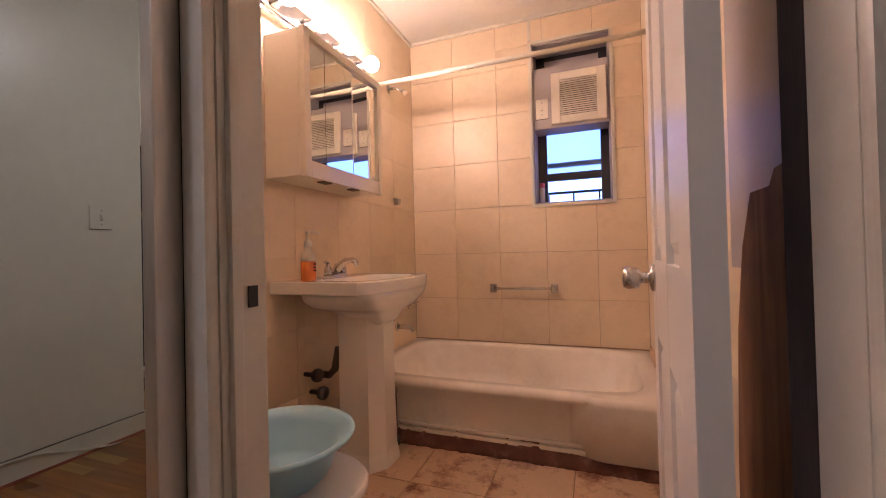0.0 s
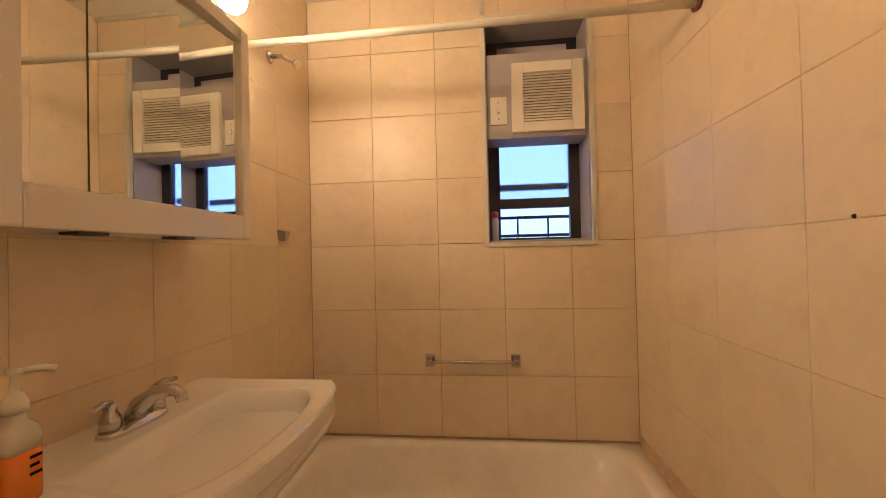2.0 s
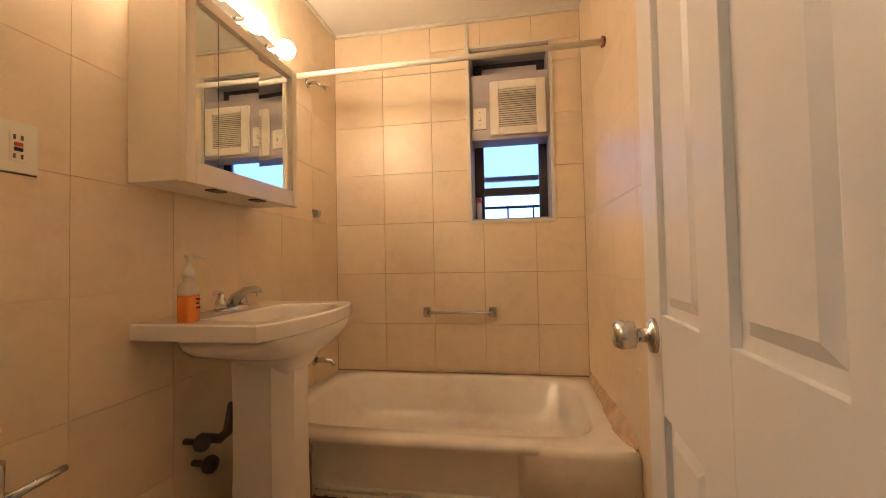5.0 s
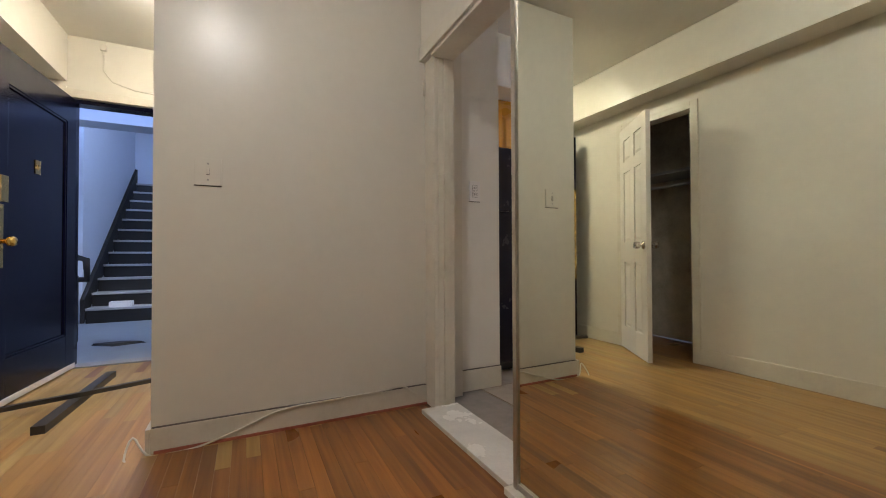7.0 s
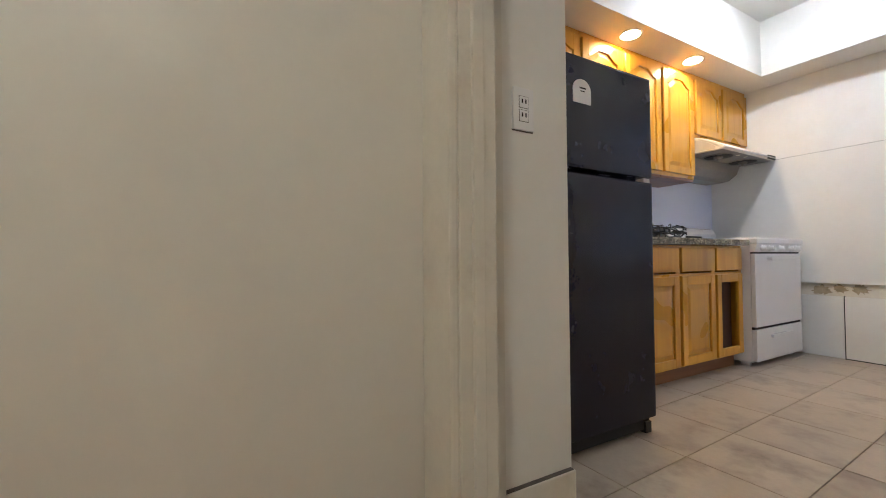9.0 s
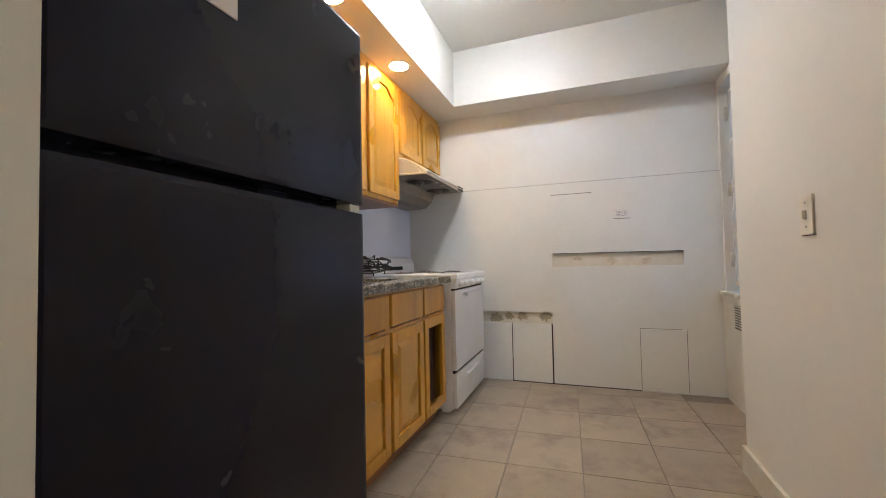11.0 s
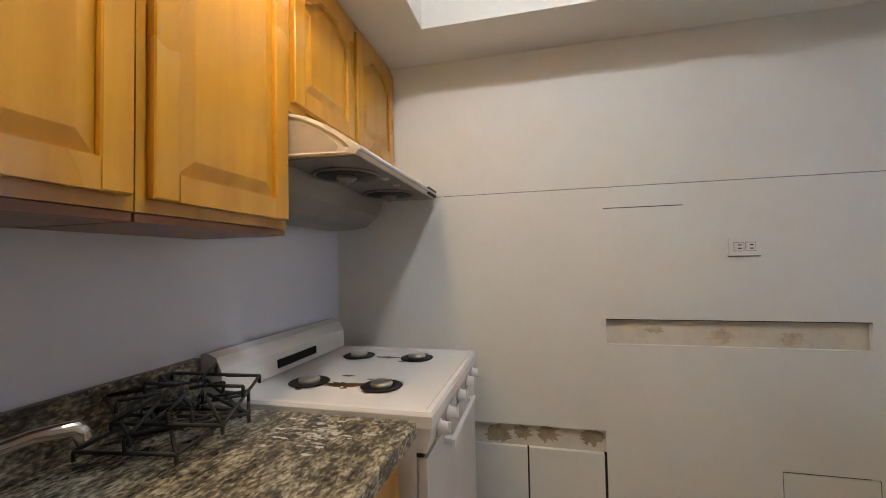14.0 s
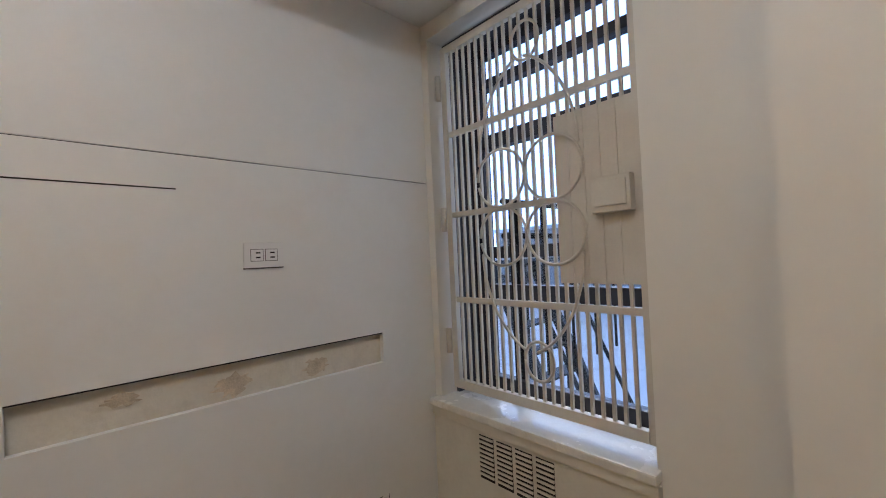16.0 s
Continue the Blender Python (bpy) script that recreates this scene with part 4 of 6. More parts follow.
bm = bmesh.new()
box(bm, -2.40, -2.38, -0.975, 0.331, 0, 0.108, 0.004)
box(bm, -2.63, -2.38, -0.993, -0.975, 0, 0.108, 0.004)
box(bm, EX, -2.92, OY, OY + 0.016, 0, 0.12, 0.004)
box(bm, -2.16, 1.5, OY, OY + 0.016, 0, 0.12, 0.004)
box(bm, -2.47, -2.45, HY1 + 0.13, 0.9, 0, 0.13, 0.004)
box(bm, KX1 - 0.018, KX1, HY1, 3.0, 0, 0.125, 0.004)
box(bm, KX1 - 0.018, KX2, 3.0, 3.016, 0, 0.125, 0.004)
structure("trim_dust_line", box(B(-2.3995, -2.384, -0.97, 0.33, 0.1082, 0.1105), -2.4695, -2.455, HY1 + 0.135, 0.895, 0.1302, 0.1325), M_PIPE, "thin dark line along the baseboard top", "trim")
structure("baseboard", bm, M_TRIM, "cream painted baseboards", "baseboard")
structure("trim_red_line", B(-2.38, -2.372, -0.96, 0.33, 0, 0.012), mat("red_brown_caulk", (0.34, 0.10, 0.06), 0.6, var=0.3, scale=20), "reddish strip along the floor edge", "trim")
bm = bmesh.new()
box(bm, -2.268, -1.47, HY0 - 0.06, HY1 + 0.02, -0.01, 0.022, 0.005)
box(bm, -1.465, -0.406, HY0 - 0.085, HY0, -0.01, 0.024, 0.005)
structure("threshold_kitchen", bm, M_MARBLE, "worn white marble saddle", "threshold")
structure("threshold_bath", B(-0.36, 0.315, HY0 - 0.02, HB + 0.02, -0.01, 0.02, 0.005), M_MARBLE, "worn marble saddle at the bathroom", "threshold")

MY = 0.262
mirror = thing("mirror_panel", (-0.95, MY, 0.024), "tall hazy mirror panel in an aluminium frame between doorways", "mirror")
part("glass", B(-1.425, -0.428, MY, MY + 0.006, 0.045, 2.29), M_OLDMIRROR, mirror, "hazy silvered glass")
bm = bmesh.new()
box(bm, -1.447, -1.425, MY - 0.008, MY + 0.03, 0.024, 2.31, 0.003)
box(bm, -0.43, -0.406, MY - 0.008, MY + 0.03, 0.024, 2.31, 0.003)
box(bm, -1.425, -0.43, MY - 0.004, MY + 0.03, 2.285, 2.31, 0.002)
box(bm, -1.425, -0.43, MY - 0.004, MY + 0.03, 0.024, 0.046, 0.002)
part("frame", bm, M_ALU, mirror, "scuffed aluminium frame")
part("backing", B(-1.425, -0.43, MY + 0.007, HY0, 0.024, 2.31), M_DARK, mirror)


def dome_lamp(name, x, y, z, r, material, label):
    l = thing(name, (x, y, z), label, "ceiling lamp")
    part("base", LA([(r * 0.6, -0.02), (r * 0.6, 0)], (x, y, z), "z", 28), M_WHITE, l)
    part("shade", LA([(0, -0.02 - r * 0.55), (r * 0.5, -0.02 - r * 0.5), (r * 0.9, -0.02 - r * 0.25), (r, -0.02), (r * 0.6, -0.018)], (x, y, z), "z", 28), material, l, "lit white glass shade")
    return l


dome_lamp("hall_ceiling_lamp", -1.05, -0.78, HCEIL, 0.13, M_HLAMP, "round lit glass ceiling lamp in the hall")
dome_lamp("foyer_ceiling_lamp", -3.35, -0.95, HCEIL, 0.14, M_FLAMP, "round lit glass ceiling lamp in the foyer")
dome_lamp("kitchen_ceiling_lamp", -2.62, 2.97, KCEIL, 0.085, M_KLAMP, "round lit glass ceiling lamp in the kitchen")

cable = thing("wall_cable", (-2.4, -0.3, 0.1), "thin white cable running along the baseboard", "cable")
pts = [(-2.36, -1.02, 0.004), (-2.39, -1.06, 0.02), (-2.44, -1.04, 0.09), (-2.405, -0.985, 0.02), (-2.395, -0.9, 0.012), (-2.398, -0.78, 0.02), (-2.402, -0.6, 0.07), (-2.404, -0.45, 0.118), (-2.404, -0.2, 0.128), (-2.404, 0.05, 0.132), (-2.40, 0.18, 0.14), (-2.39, 0.24, 0.10), (-2.38, 0.27, 0.09)]
fine = []
for i in range(len(pts) - 1):
    p0, p1, p2, p3 = (Vector(pts[max(i - 1, 0)]), Vector(pts[i]), Vector(pts[i + 1]), Vector(pts[min(i + 2, len(pts) - 1)]))
    for k in range(4):
        u = k / 4
        fine.append(Vector((0.03, 0, -0.016)) + 0.5 * ((2 * p1) + (p2 - p0) * u + (2 * p0 - 5 * p1 + 4 * p2 - p3) * u * u + (3 * p1 - p0 - 3 * p2 + p3) * u ** 3))
part("cord", T(fine, 0.0045, 8), M_CABLE, cable)
bars = thing("door_stand", (-3.5, -1.35, 0), "dark steel bars crossed on the floor by the entrance", "metal stand")
def bar(p, q, w, h, z):
    p, q = Vector(p), Vector(q)
    d = (q - p).normalized()
    s = Vector((-d.y, d.x)) * w / 2
    return loft(bmesh.new(), [[(*(p + s), z), (*(p - s), z), (*(p - s), z + h), (*(p + s), z + h)], [(*(q + s), z), (*(q - s), z), (*(q - s), z + h), (*(q + s), z + h)]])
M_DSTEEL = mat("dark_steel", (0.07, 0.065, 0.06), 0.45, 0.6, var=0.3, scale=15)
part("bar", bar((-2.86, -1.5), (-3.86, -1.46), 0.055, 0.04, 0.0), M_DSTEEL, bars)
part("bar", bar((-3.14, -1.86), (-3.5, -0.96), 0.03, 0.025, 0.041), M_DSTEEL, bars)

rail = thing("stair_cart", (-5.55, -2.2, -0.012), "black hand cart standing in the stairwell", "hand cart")
part("handle", T([(-5.55, -2.28, 0.62), (-5.55, -2.28, 0.82), (-5.53, -2.18, 0.86), (-5.5, -2.06, 0.82), (-5.5, -2.05, 0.62), (-5.55, -2.28, 0.62)], 0.032, 10), M_BLACK, rail)
part("frame", B(-5.58, -5.53, -2.2, -2.14, -0.012, 0.66, 0.005), M_BLACK, rail)
part("wheel", LA([(0.09, -0.02), (0.1, 0), (0.09, 0.02)], (-5.5, -2.17, 0.088), "y", 20), M_BLACK, rail)
for x, y, l in ((-6.98, -2.1, 0.24), (-6.98, -1.55, 0.2)):
    bx = thing("white_box", (x, y, 0.185), "small white cardboard box on a stair tread", "box", "boxes on the stairs")
    part("box", B(x - 0.07, x + 0.07, y - l / 2, y + l / 2, 0.185, 0.255, 0.003), M_WHITE, bx)
dbr = thing("floor_debris", (-5.2, -1.75, -0.012), "small black scrap on the stairwell floor", "scrap")
part("scrap", loft(bmesh.new(), [[(-5.25, -1.95, -0.012), (-5.12, -1.75, -0.012), (-5.2, -1.5, -0.012), (-5.3, -1.7, -0.012)], [(-5.25, -1.93, 0.01), (-5.14, -1.75, 0.012), (-5.21, -1.55, 0.008), (-5.28, -1.7, 0.01)]]), M_BLACK, dbr)
cl = thing("closet_shelf", (-2.5, OY - 0.4, 1.6), "dark closet shelf with a hanging rail", "shelf")
part("board", B(-3.09, -1.91, OY - 0.69, OY - 0.3, 1.6, 1.625), M_TREAD, cl)
part("rail", T([(-3.1, OY - 0.4, 1.5), (-1.9, OY - 0.4, 1.5)], 0.014, 10), M_TREAD, cl)
wr = thing("bell_wire", (EX, -1.5, 2.3), "thin painted wire on the wall above the entrance", "wire")
part("cord", T([(EX + 0.006, -1.62, 2.5), (EX + 0.006, -1.62, 2.32), (EX + 0.006, -1.56, 2.24), (EX + 0.006, -1.42, 2.2), (EX + 0.006, -1.1, 2.18)], 0.004, 6), M_HALL, wr)
part("clip", B(EX, EX + 0.02, -1.64, -1.6, 2.48, 2.53, 0.004), M_HALL, wr)


# ---- kitchen ----
def P3(x0, y0, z0):
    return lambda u, v, d: (x0 + d, y0 + u, z0 + v)


def arch_top(u0, u1, v, rise, n=12):
    """Cathedral arch from right to left."""
    out = []
    for i in range(n + 1):
        f = i / n
        s = 0.5 - 0.5 * math.cos(2 * math.pi * f)
        out.append((u1 + (u0 - u1) * f, v - rise + rise * min(1, s * 1.3) ** 0.9))
    return out


def cab_door(parent, x, y0, y1, z0, z1, arch, open_panel=False):
    """Framed cabinet door facing +x with a raised centre panel."""
    m, w, h, t = P3(x, y0, z0), y1 - y0, z1 - z0, 0.02
    s = 0.055
    rise = 0.055 if arch else 0.0
    bm = bmesh.new()
    for a, b in ((0, s), (w - s, w)):
        loft(bm, [[m(a, 0, 0), m(b, 0, 0), m(b, h, 0), m(a, h, 0)], [m(a, 0, t - 0.003), m(b, 0, t - 0.003), m(b, h, t - 0.003), m(a, h, t - 0.003)], [m(a + 0.003, 0.003, t), m(b - 0.003, 0.003, t), m(b - 0.003, h - 0.003, t), m(a + 0.003, h - 0.003, t)]])
    loft(bm, [[m(s, 0, d), m(w - s, 0, d), m(w - s, s, d), m(s, s, d)] for d in (0.0, t - 0.0005)])
    top = arch_top(s, w - s, h - s, rise)
    loft(bm, [[m(s, h, d), m(s, h - s - rise, d)] + [m(u, v, d) for u, v in top[::-1]][1:-1] + [m(w - s, h - s - rise, d), m(w - s, h, d)] for d in (0.0, t - 0.0005)])
    door = part("door", bm, M_MAPLE, parent)
    if open_panel:
        # Dark brown sheet paints the darkness inside the cabinet.
        part("void", B(x - 0.05, x - 0.045, y0 + 0.03, y1 - 0.03, z0 + 0.03, z1 - 0.03), mat("unlit_inside_brown", (0.07, 0.028, 0.016), 0.6, var=0.2), door, "dark sheet painting the unlit inside where the panel is missing")
        return door
    def ring(i, d):
        u0, u1, v0 = s + i, w - s - i, s + i
        tp = arch_top(u0, u1, h - s - i, rise * (1 - i * 4))
        return [m(u0, v0, d), m(u1, v0, d)] + [m(u, v, d) for u, v in tp]
    bm = loft(bmesh.new(), [ring(0, 0.002), ring(0, 0.006), ring(0.008, 0.008), ring(0.034, 0.0165), ring(0.036, 0.017)])
    part("raised_panel", bm, M_MAPLE, door)
    return door


UX = -3.363
def wall_cabinet(y0, y1, z0, z1, doors, label):
    c = thing("wall_cabinet", ((KX0 + UX) / 2, (y0 + y1) / 2, z0), label, "cabinet", "kitchen wall cabinets")
    bm = B(KX0, UX - 0.002, y0, y1, z0 + 0.004, z1)
    part("carcass", bm, M_MAPLE, c)
    part("underside", B(KX0, UX - 0.006, y0 + 0.002, y1 - 0.002, z0 - 0.014, z0 + 0.002), M_MAPLE_D, c, "reddish underside, shade put into its dark colour")
    for a, b in doors:
        cab_door(c, UX - 0.001, a, b, z0 + 0.03, z1 - 0.045, True)
    return c


wall_cabinet(1.97, 2.845, 1.436, 2.317, ((1.985, 2.39), (2.42, 2.83)), "honey maple wall cabinet with two arched doors")
wall_cabinet(2.848, 3.29, 1.436, 2.317, ((2.868, 3.275),), "honey maple wall cabinet with one arched door")
wall_cabinet(3.293, 4.15, 1.79, 2.317, ((3.31, 3.70), (3.73, 4.135)), "short honey maple cabinet above the range hood")
wall_cabinet(1.0, 1.967, 1.76, 2.317, ((1.02, 1.47), (1.49, 1.955)), "honey maple cabinet above the refrigerator")

CX = -3.03
base = thing("base_cabinet", (-3.3, 2.45, 0), "honey maple base cabinet with a doorless panel", "cabinet")
bm = bmesh.new()
box(bm, KX0, CX, 1.67, 1.69, 0.1, 0.885)
box(bm, KX0, CX, 3.245, 3.262, 0.1, 0.885)
box(bm, KX0, CX, 1.69, 3.245, 0.1, 0.115)
for a, b in ((1.69, 1.75), (2.03, 2.08), (2.44, 2.49), (2.86, 2.905), (3.225, 3.245)):
    box(bm, CX - 0.02, CX, a, b, 0.115, 0.885)
box(bm, CX - 0.02, CX - 0.0005, 1.69, 3.245, 0.855, 0.885)
box(bm, CX - 0.02, CX - 0.0005, 1.69, 3.245, 0.66, 0.70)
part("carcass", bm, M_MAPLE, base)
part("back_panel", B(KX0 + 0.002, KX0 + 0.012, 1.69, 3.245, 0.115, 0.885), M_RAW, base)
part("toe_kick", B(CX - 0.07, CX - 0.055, 1.69, 3.25, 0.0, 0.1), M_MAPLE_D, base, "brown toe kick, shade put into its colour")
for i, (a, b) in enumerate(((1.74, 2.04), (2.07, 2.45), (2.48, 2.87), (2.895, 3.235))):
    cab_door(base, CX + 0.001, a, b, 0.11, 0.684, False, open_panel=(i == 3))
    bm = B(CX + 0.001, CX + 0.02, a, b, 0.712, 0.868, 0.005)
    part("drawer_front", bm, M_MAPLE, base)

# countertop with an undermount sink opening
ct = thing("countertop", (-3.3, 2.5, 0.885), "speckled brown granite countertop with a backsplash", "countertop")
SX0, SX1, SY0, SY1 = -3.50, -3.11, 2.14, 2.83
bm = bmesh.new()
n = 48
outer, inner = [], superellipse((SX0 + SX1) / 2, (SY0 + SY1) / 2, (SX1 - SX0) / 2, (SY1 - SY0) / 2, 6, n, 0)
ox0, ox1, oy0, oy1 = KX0, -2.975, 1.66, 3.272
for p in inner:
    dx, dy = p[0] - (SX0 + SX1) / 2, p[1] - (SY0 + SY1) / 2
    ks = [((ox1 if dx > 0 else ox0) - (SX0 + SX1) / 2) / dx if abs(dx) > 1e-6 else 1e9, ((oy1 if dy > 0 else oy0) - (SY0 + SY1) / 2) / dy if abs(dy) > 1e-6 else 1e9]
    k = min(ks)
    outer.append(((SX0 + SX1) / 2 + dx * k, (SY0 + SY1) / 2 + dy * k))
for cx, cy in ((ox0, oy0), (ox0, oy1), (ox1, oy0), (ox1, oy1)):
    j = min(range(n), key=lambda q: (outer[q][0] - cx) ** 2 + (outer[q][1] - cy) ** 2)
    outer[j] = (cx, cy)
rings = [[(x, y, z) for x, y in outer] for z in (0.888, 0.924)] + [[(x + (0.004 if x < -3.3 else -0.004), y, 0.93) for x, y in outer]] + [[(p[0], p[1], z) for p in inner] for z in (0.93, 0.89)]
loft(bm, rings + [rings[0]], caps=False)
part("slab", bm, M_GRANITE, ct)
part("backsplash", B(KX0 + 0.001, KX0 + 0.022, 1.66, 3.272, 0.931, 1.066, 0.003), M_GRANITE, ct, "dark granite upstand")
ks = thing("kitchen_sink", ((SX0 + SX1) / 2, (SY0 + SY1) / 2, 0.74), "undermount stainless steel kitchen sink", "sink")
cxs, cys = (SX0 + SX1) / 2, (SY0 + SY1) / 2
part("bowl", loft(bmesh.new(), [superellipse(cxs, cys, a, b, p, 48, z) for a, b, p, z in ((0.215, 0.365, 6, 0.889), (0.197, 0.347, 6, 0.889), (0.194, 0.344, 6, 0.87), (0.185, 0.335, 6, 0.76), (0.165, 0.315, 5, 0.735), (0.04, 0.04, 2, 0.728), (0.001, 0.001, 2, 0.728))], caps=False, smooth=True), M_STEEL, ks)
part("drain", LA([(0.045, 0), (0.04, 0.004), (0.0, 0.002)], (cxs, cys, 0.73), "z", 20), M_DARK, ks, "dark drain")
kf = thing("kitchen_faucet", (-3.58, 2.56, 0.93), "chrome single-lever kitchen faucet with a curved spout", "faucet")
part("base_plate", loft(bmesh.new(), [superellipse(-3.56, 2.54, a, b, 2.5, 24, z) for a, b, z in ((0.03, 0.14, 0.93), (0.03, 0.14, 0.938), (0.02, 0.12, 0.944))], smooth=True), M_CHROME, kf)
part("body", LA([(0.026, 0), (0.024, 0.06), (0.028, 0.08), (0.02, 0.12), (0, 0.11)], (-3.58, 2.57, 0.94), "z", 20), M_CHROME, kf)
part("lever", T([(-3.58, 2.57, 1.04), (-3.58, 2.64, 1.06), (-3.58, 2.70, 1.075)], [0.012, 0.009, 0.011], 10), M_CHROME, kf)
part("spout", T([(-3.58, 2.57, 0.99), (-3.54, 2.64, 1.03), (-3.50, 2.70, 1.053), (-3.46, 2.76, 1.068), (-3.43, 2.80, 1.068), (-3.42, 2.81, 1.045)], [0.014, 0.013, 0.012, 0.012, 0.015, 0.015], 12), M_CHROME, kf)

# burner grates piled on the counter
gr = thing("burner_grates", (-3.45, 3.05, 0.93), "pile of black cast iron burner grates on the counter", "burner grates")
def grate(cx, cy, cz, tilt, rz, w=0.11):
    m = pose(cx, cy, cz, tilt, tilt * 0.4, rz)
    bm = bmesh.new()
    def seg(a, b, r=0.0042):
        tube(bm, [m @ Vector(a), m @ Vector(b)], r, 6)
    for s in (-1, 1):
        seg((s * w, -w, 0), (s * w, w, 0))
        seg((-w, s * w, 0), (w, s * w, 0))
        seg((s * w, 0, 0.03), (s * 0.03, 0, 0.03))
        seg((0, s * w, 0.03), (0, s * 0.03, 0.03))
        seg((s * w, 0, 0.0), (s * w, 0, 0.03))
        seg((0, s * w, 0), (0, s * w, 0.03))
        for q in (-1, 1):
            seg((s * w, q * w, 0), (s * w, q * w, -0.02))
            seg((s * w, q * w, 0.0), (s * 0.05, q * 0.05, 0.03))
    return bm
for a in ((-3.5, 3.03, 0.968, 2, 10), (-3.47, 3.09, 0.985, -5, 40), (-3.51, 3.06, 1.015, 9, 65), (-3.46, 3.07, 1.03, 12, 20)):
    part("grate", grate(*a), M_BLACK, gr)

# plaster dust on the counter beside the range
random.seed(33)
dust = thing("plaster_dust", (-3.2, 3.17, 0.93), "thin white plaster dust spilt on the granite counter", "dust")
M_DUST = mat("plaster_dust", (0.47, 0.44, 0.38), 0.9, var=0.25, scale=30, bump=0.5, bscale=90)
for k in range(70):
    cx, cy = random.gauss(-3.19, 0.055), random.gauss(3.17, 0.05)
    ring = [(2 * math.pi * q / 14, random.uniform(0.3, 1.15)) for q in range(14)]
    a, b = random.uniform(0.003, 0.02), random.uniform(0.002, 0.009)
    part("smear", loft(bmesh.new(), [[(cx + r * a * math.cos(t), cy + r * b * math.sin(t), z) for t, r in ring] for z in (0.9301, 0.9306 + 0.0001 * (k % 5))]), M_DUST, dust)

# stove
stv = thing("gas_stove", (-3.3, 3.72, 0), "white enamel gas range with burnt grease round the burners", "stove")
VX, VY0, VY1 = -2.952, 3.29, 4.055
part("body", box(box(B(KX0 + 0.02, VX - 0.03, VY0, VY1, 0.03, 0.9, 0.004), VX - 0.12, VX - 0.06, VY0 + 0.03, VY0 + 0.06, 0, 0.03), VX - 0.12, VX - 0.06, VY1 - 0.06, VY1 - 0.03, 0, 0.03), M_WHITE, stv)
bm = loft(bmesh.new(), [[(x, y, z) for x, y in ((KX0 + 0.02, VY0 + i), (VX + 0.015 - i, VY0 + i), (VX + 0.015 - i, VY1 - i), (KX0 + 0.02, VY1 - i))] for i, z in ((0.004, 0.9), (0.0, 0.905), (0.0, 0.935), (0.006, 0.945), (0.02, 0.947), (0.026, 0.941))])
part("cooktop", bm, M_WHITE, stv)
part("control_panel", loft(bmesh.new(), [[(VX - 0.03, y, 0.84), (VX - 0.002, y, 0.84), (VX + 0.012, y, 0.9), (VX - 0.03, y, 0.9)] for y in (VY0 + 0.002, VY1 - 0.002)]), M_WHITE, stv)
for y in (3.39, 3.505, 3.672, 3.84, 3.955):
    k = part("knob", LA([(0.026, 0.0), (0.026, 0.006), (0.019, 0.01), (0.017, 0.03), (0, 0.031)], (VX + 0.004, y, 0.87), "x", 18), M_WHITE, stv)
    part("grip", B(VX + 0.03, VX + 0.042, y - 0.004, y + 0.004, 0.855, 0.885, 0.002), M_WHITE, k)
od = part("oven_door", B(VX - 0.028, VX, VY0 + 0.004, VY1 - 0.004, 0.29, 0.828, 0.006), M_WHITE, stv)
part("oven_handle", box(box(B(VX + 0.02, VX + 0.036, VY0 + 0.18, VY1 - 0.18, 0.778, 0.803, 0.005), VX, VX + 0.022, VY0 + 0.19, VY0 + 0.22, 0.782, 0.80), VX, VX + 0.022, VY1 - 0.22, VY1 - 0.19, 0.782, 0.80), M_WHITE, od)
dr = part("broiler_drawer", B(VX - 0.028, VX, VY0 + 0.004, VY1 - 0.004, 0.04, 0.272, 0.006), M_WHITE, stv)
part("drawer_handle", B(VX, VX + 0.02, VY0 + 0.22, VY1 - 0.22, 0.20, 0.225, 0.004), M_WHITE, dr)
part("dark_gap", B(VX - 0.03, VX - 0.012, VY0 + 0.003, VY1 - 0.003, 0.272, 0.29), M_DARK, stv)
part("dark_gap", B(VX - 0.03, VX - 0.012, VY0 + 0.003, VY1 - 0.003, 0.828, 0.84), M_DARK, stv)
bg = part("backguard", loft(bmesh.new(), [[(KX0 + 0.005, y, 0.93), (KX0 + 0.085, y, 0.945), (KX0 + 0.08, y, 1.02), (KX0 + 0.06, y, 1.062), (KX0 + 0.03, y, 1.075), (KX0 + 0.005, y, 1.072)] for y in (VY0 + 0.003, VY1 - 0.003)]), M_WHITE, stv)
part("vent_slot", B(KX0 + 0.08, KX0 + 0.088, 3.55, 3.80, 0.965, 0.995), M_DARK, bg, "dark vent slot")
random.seed(21)
def splat(cx, cy, rx, ry, n=18):
    ring = [(2 * math.pi * k / n, random.uniform(0.45, 1.1)) for k in range(n)]
    return loft(bmesh.new(), [[(cx + r * rx * math.cos(t), cy + r * ry * math.sin(t), z) for t, r in ring] for z in (0.9405, 0.9418)])
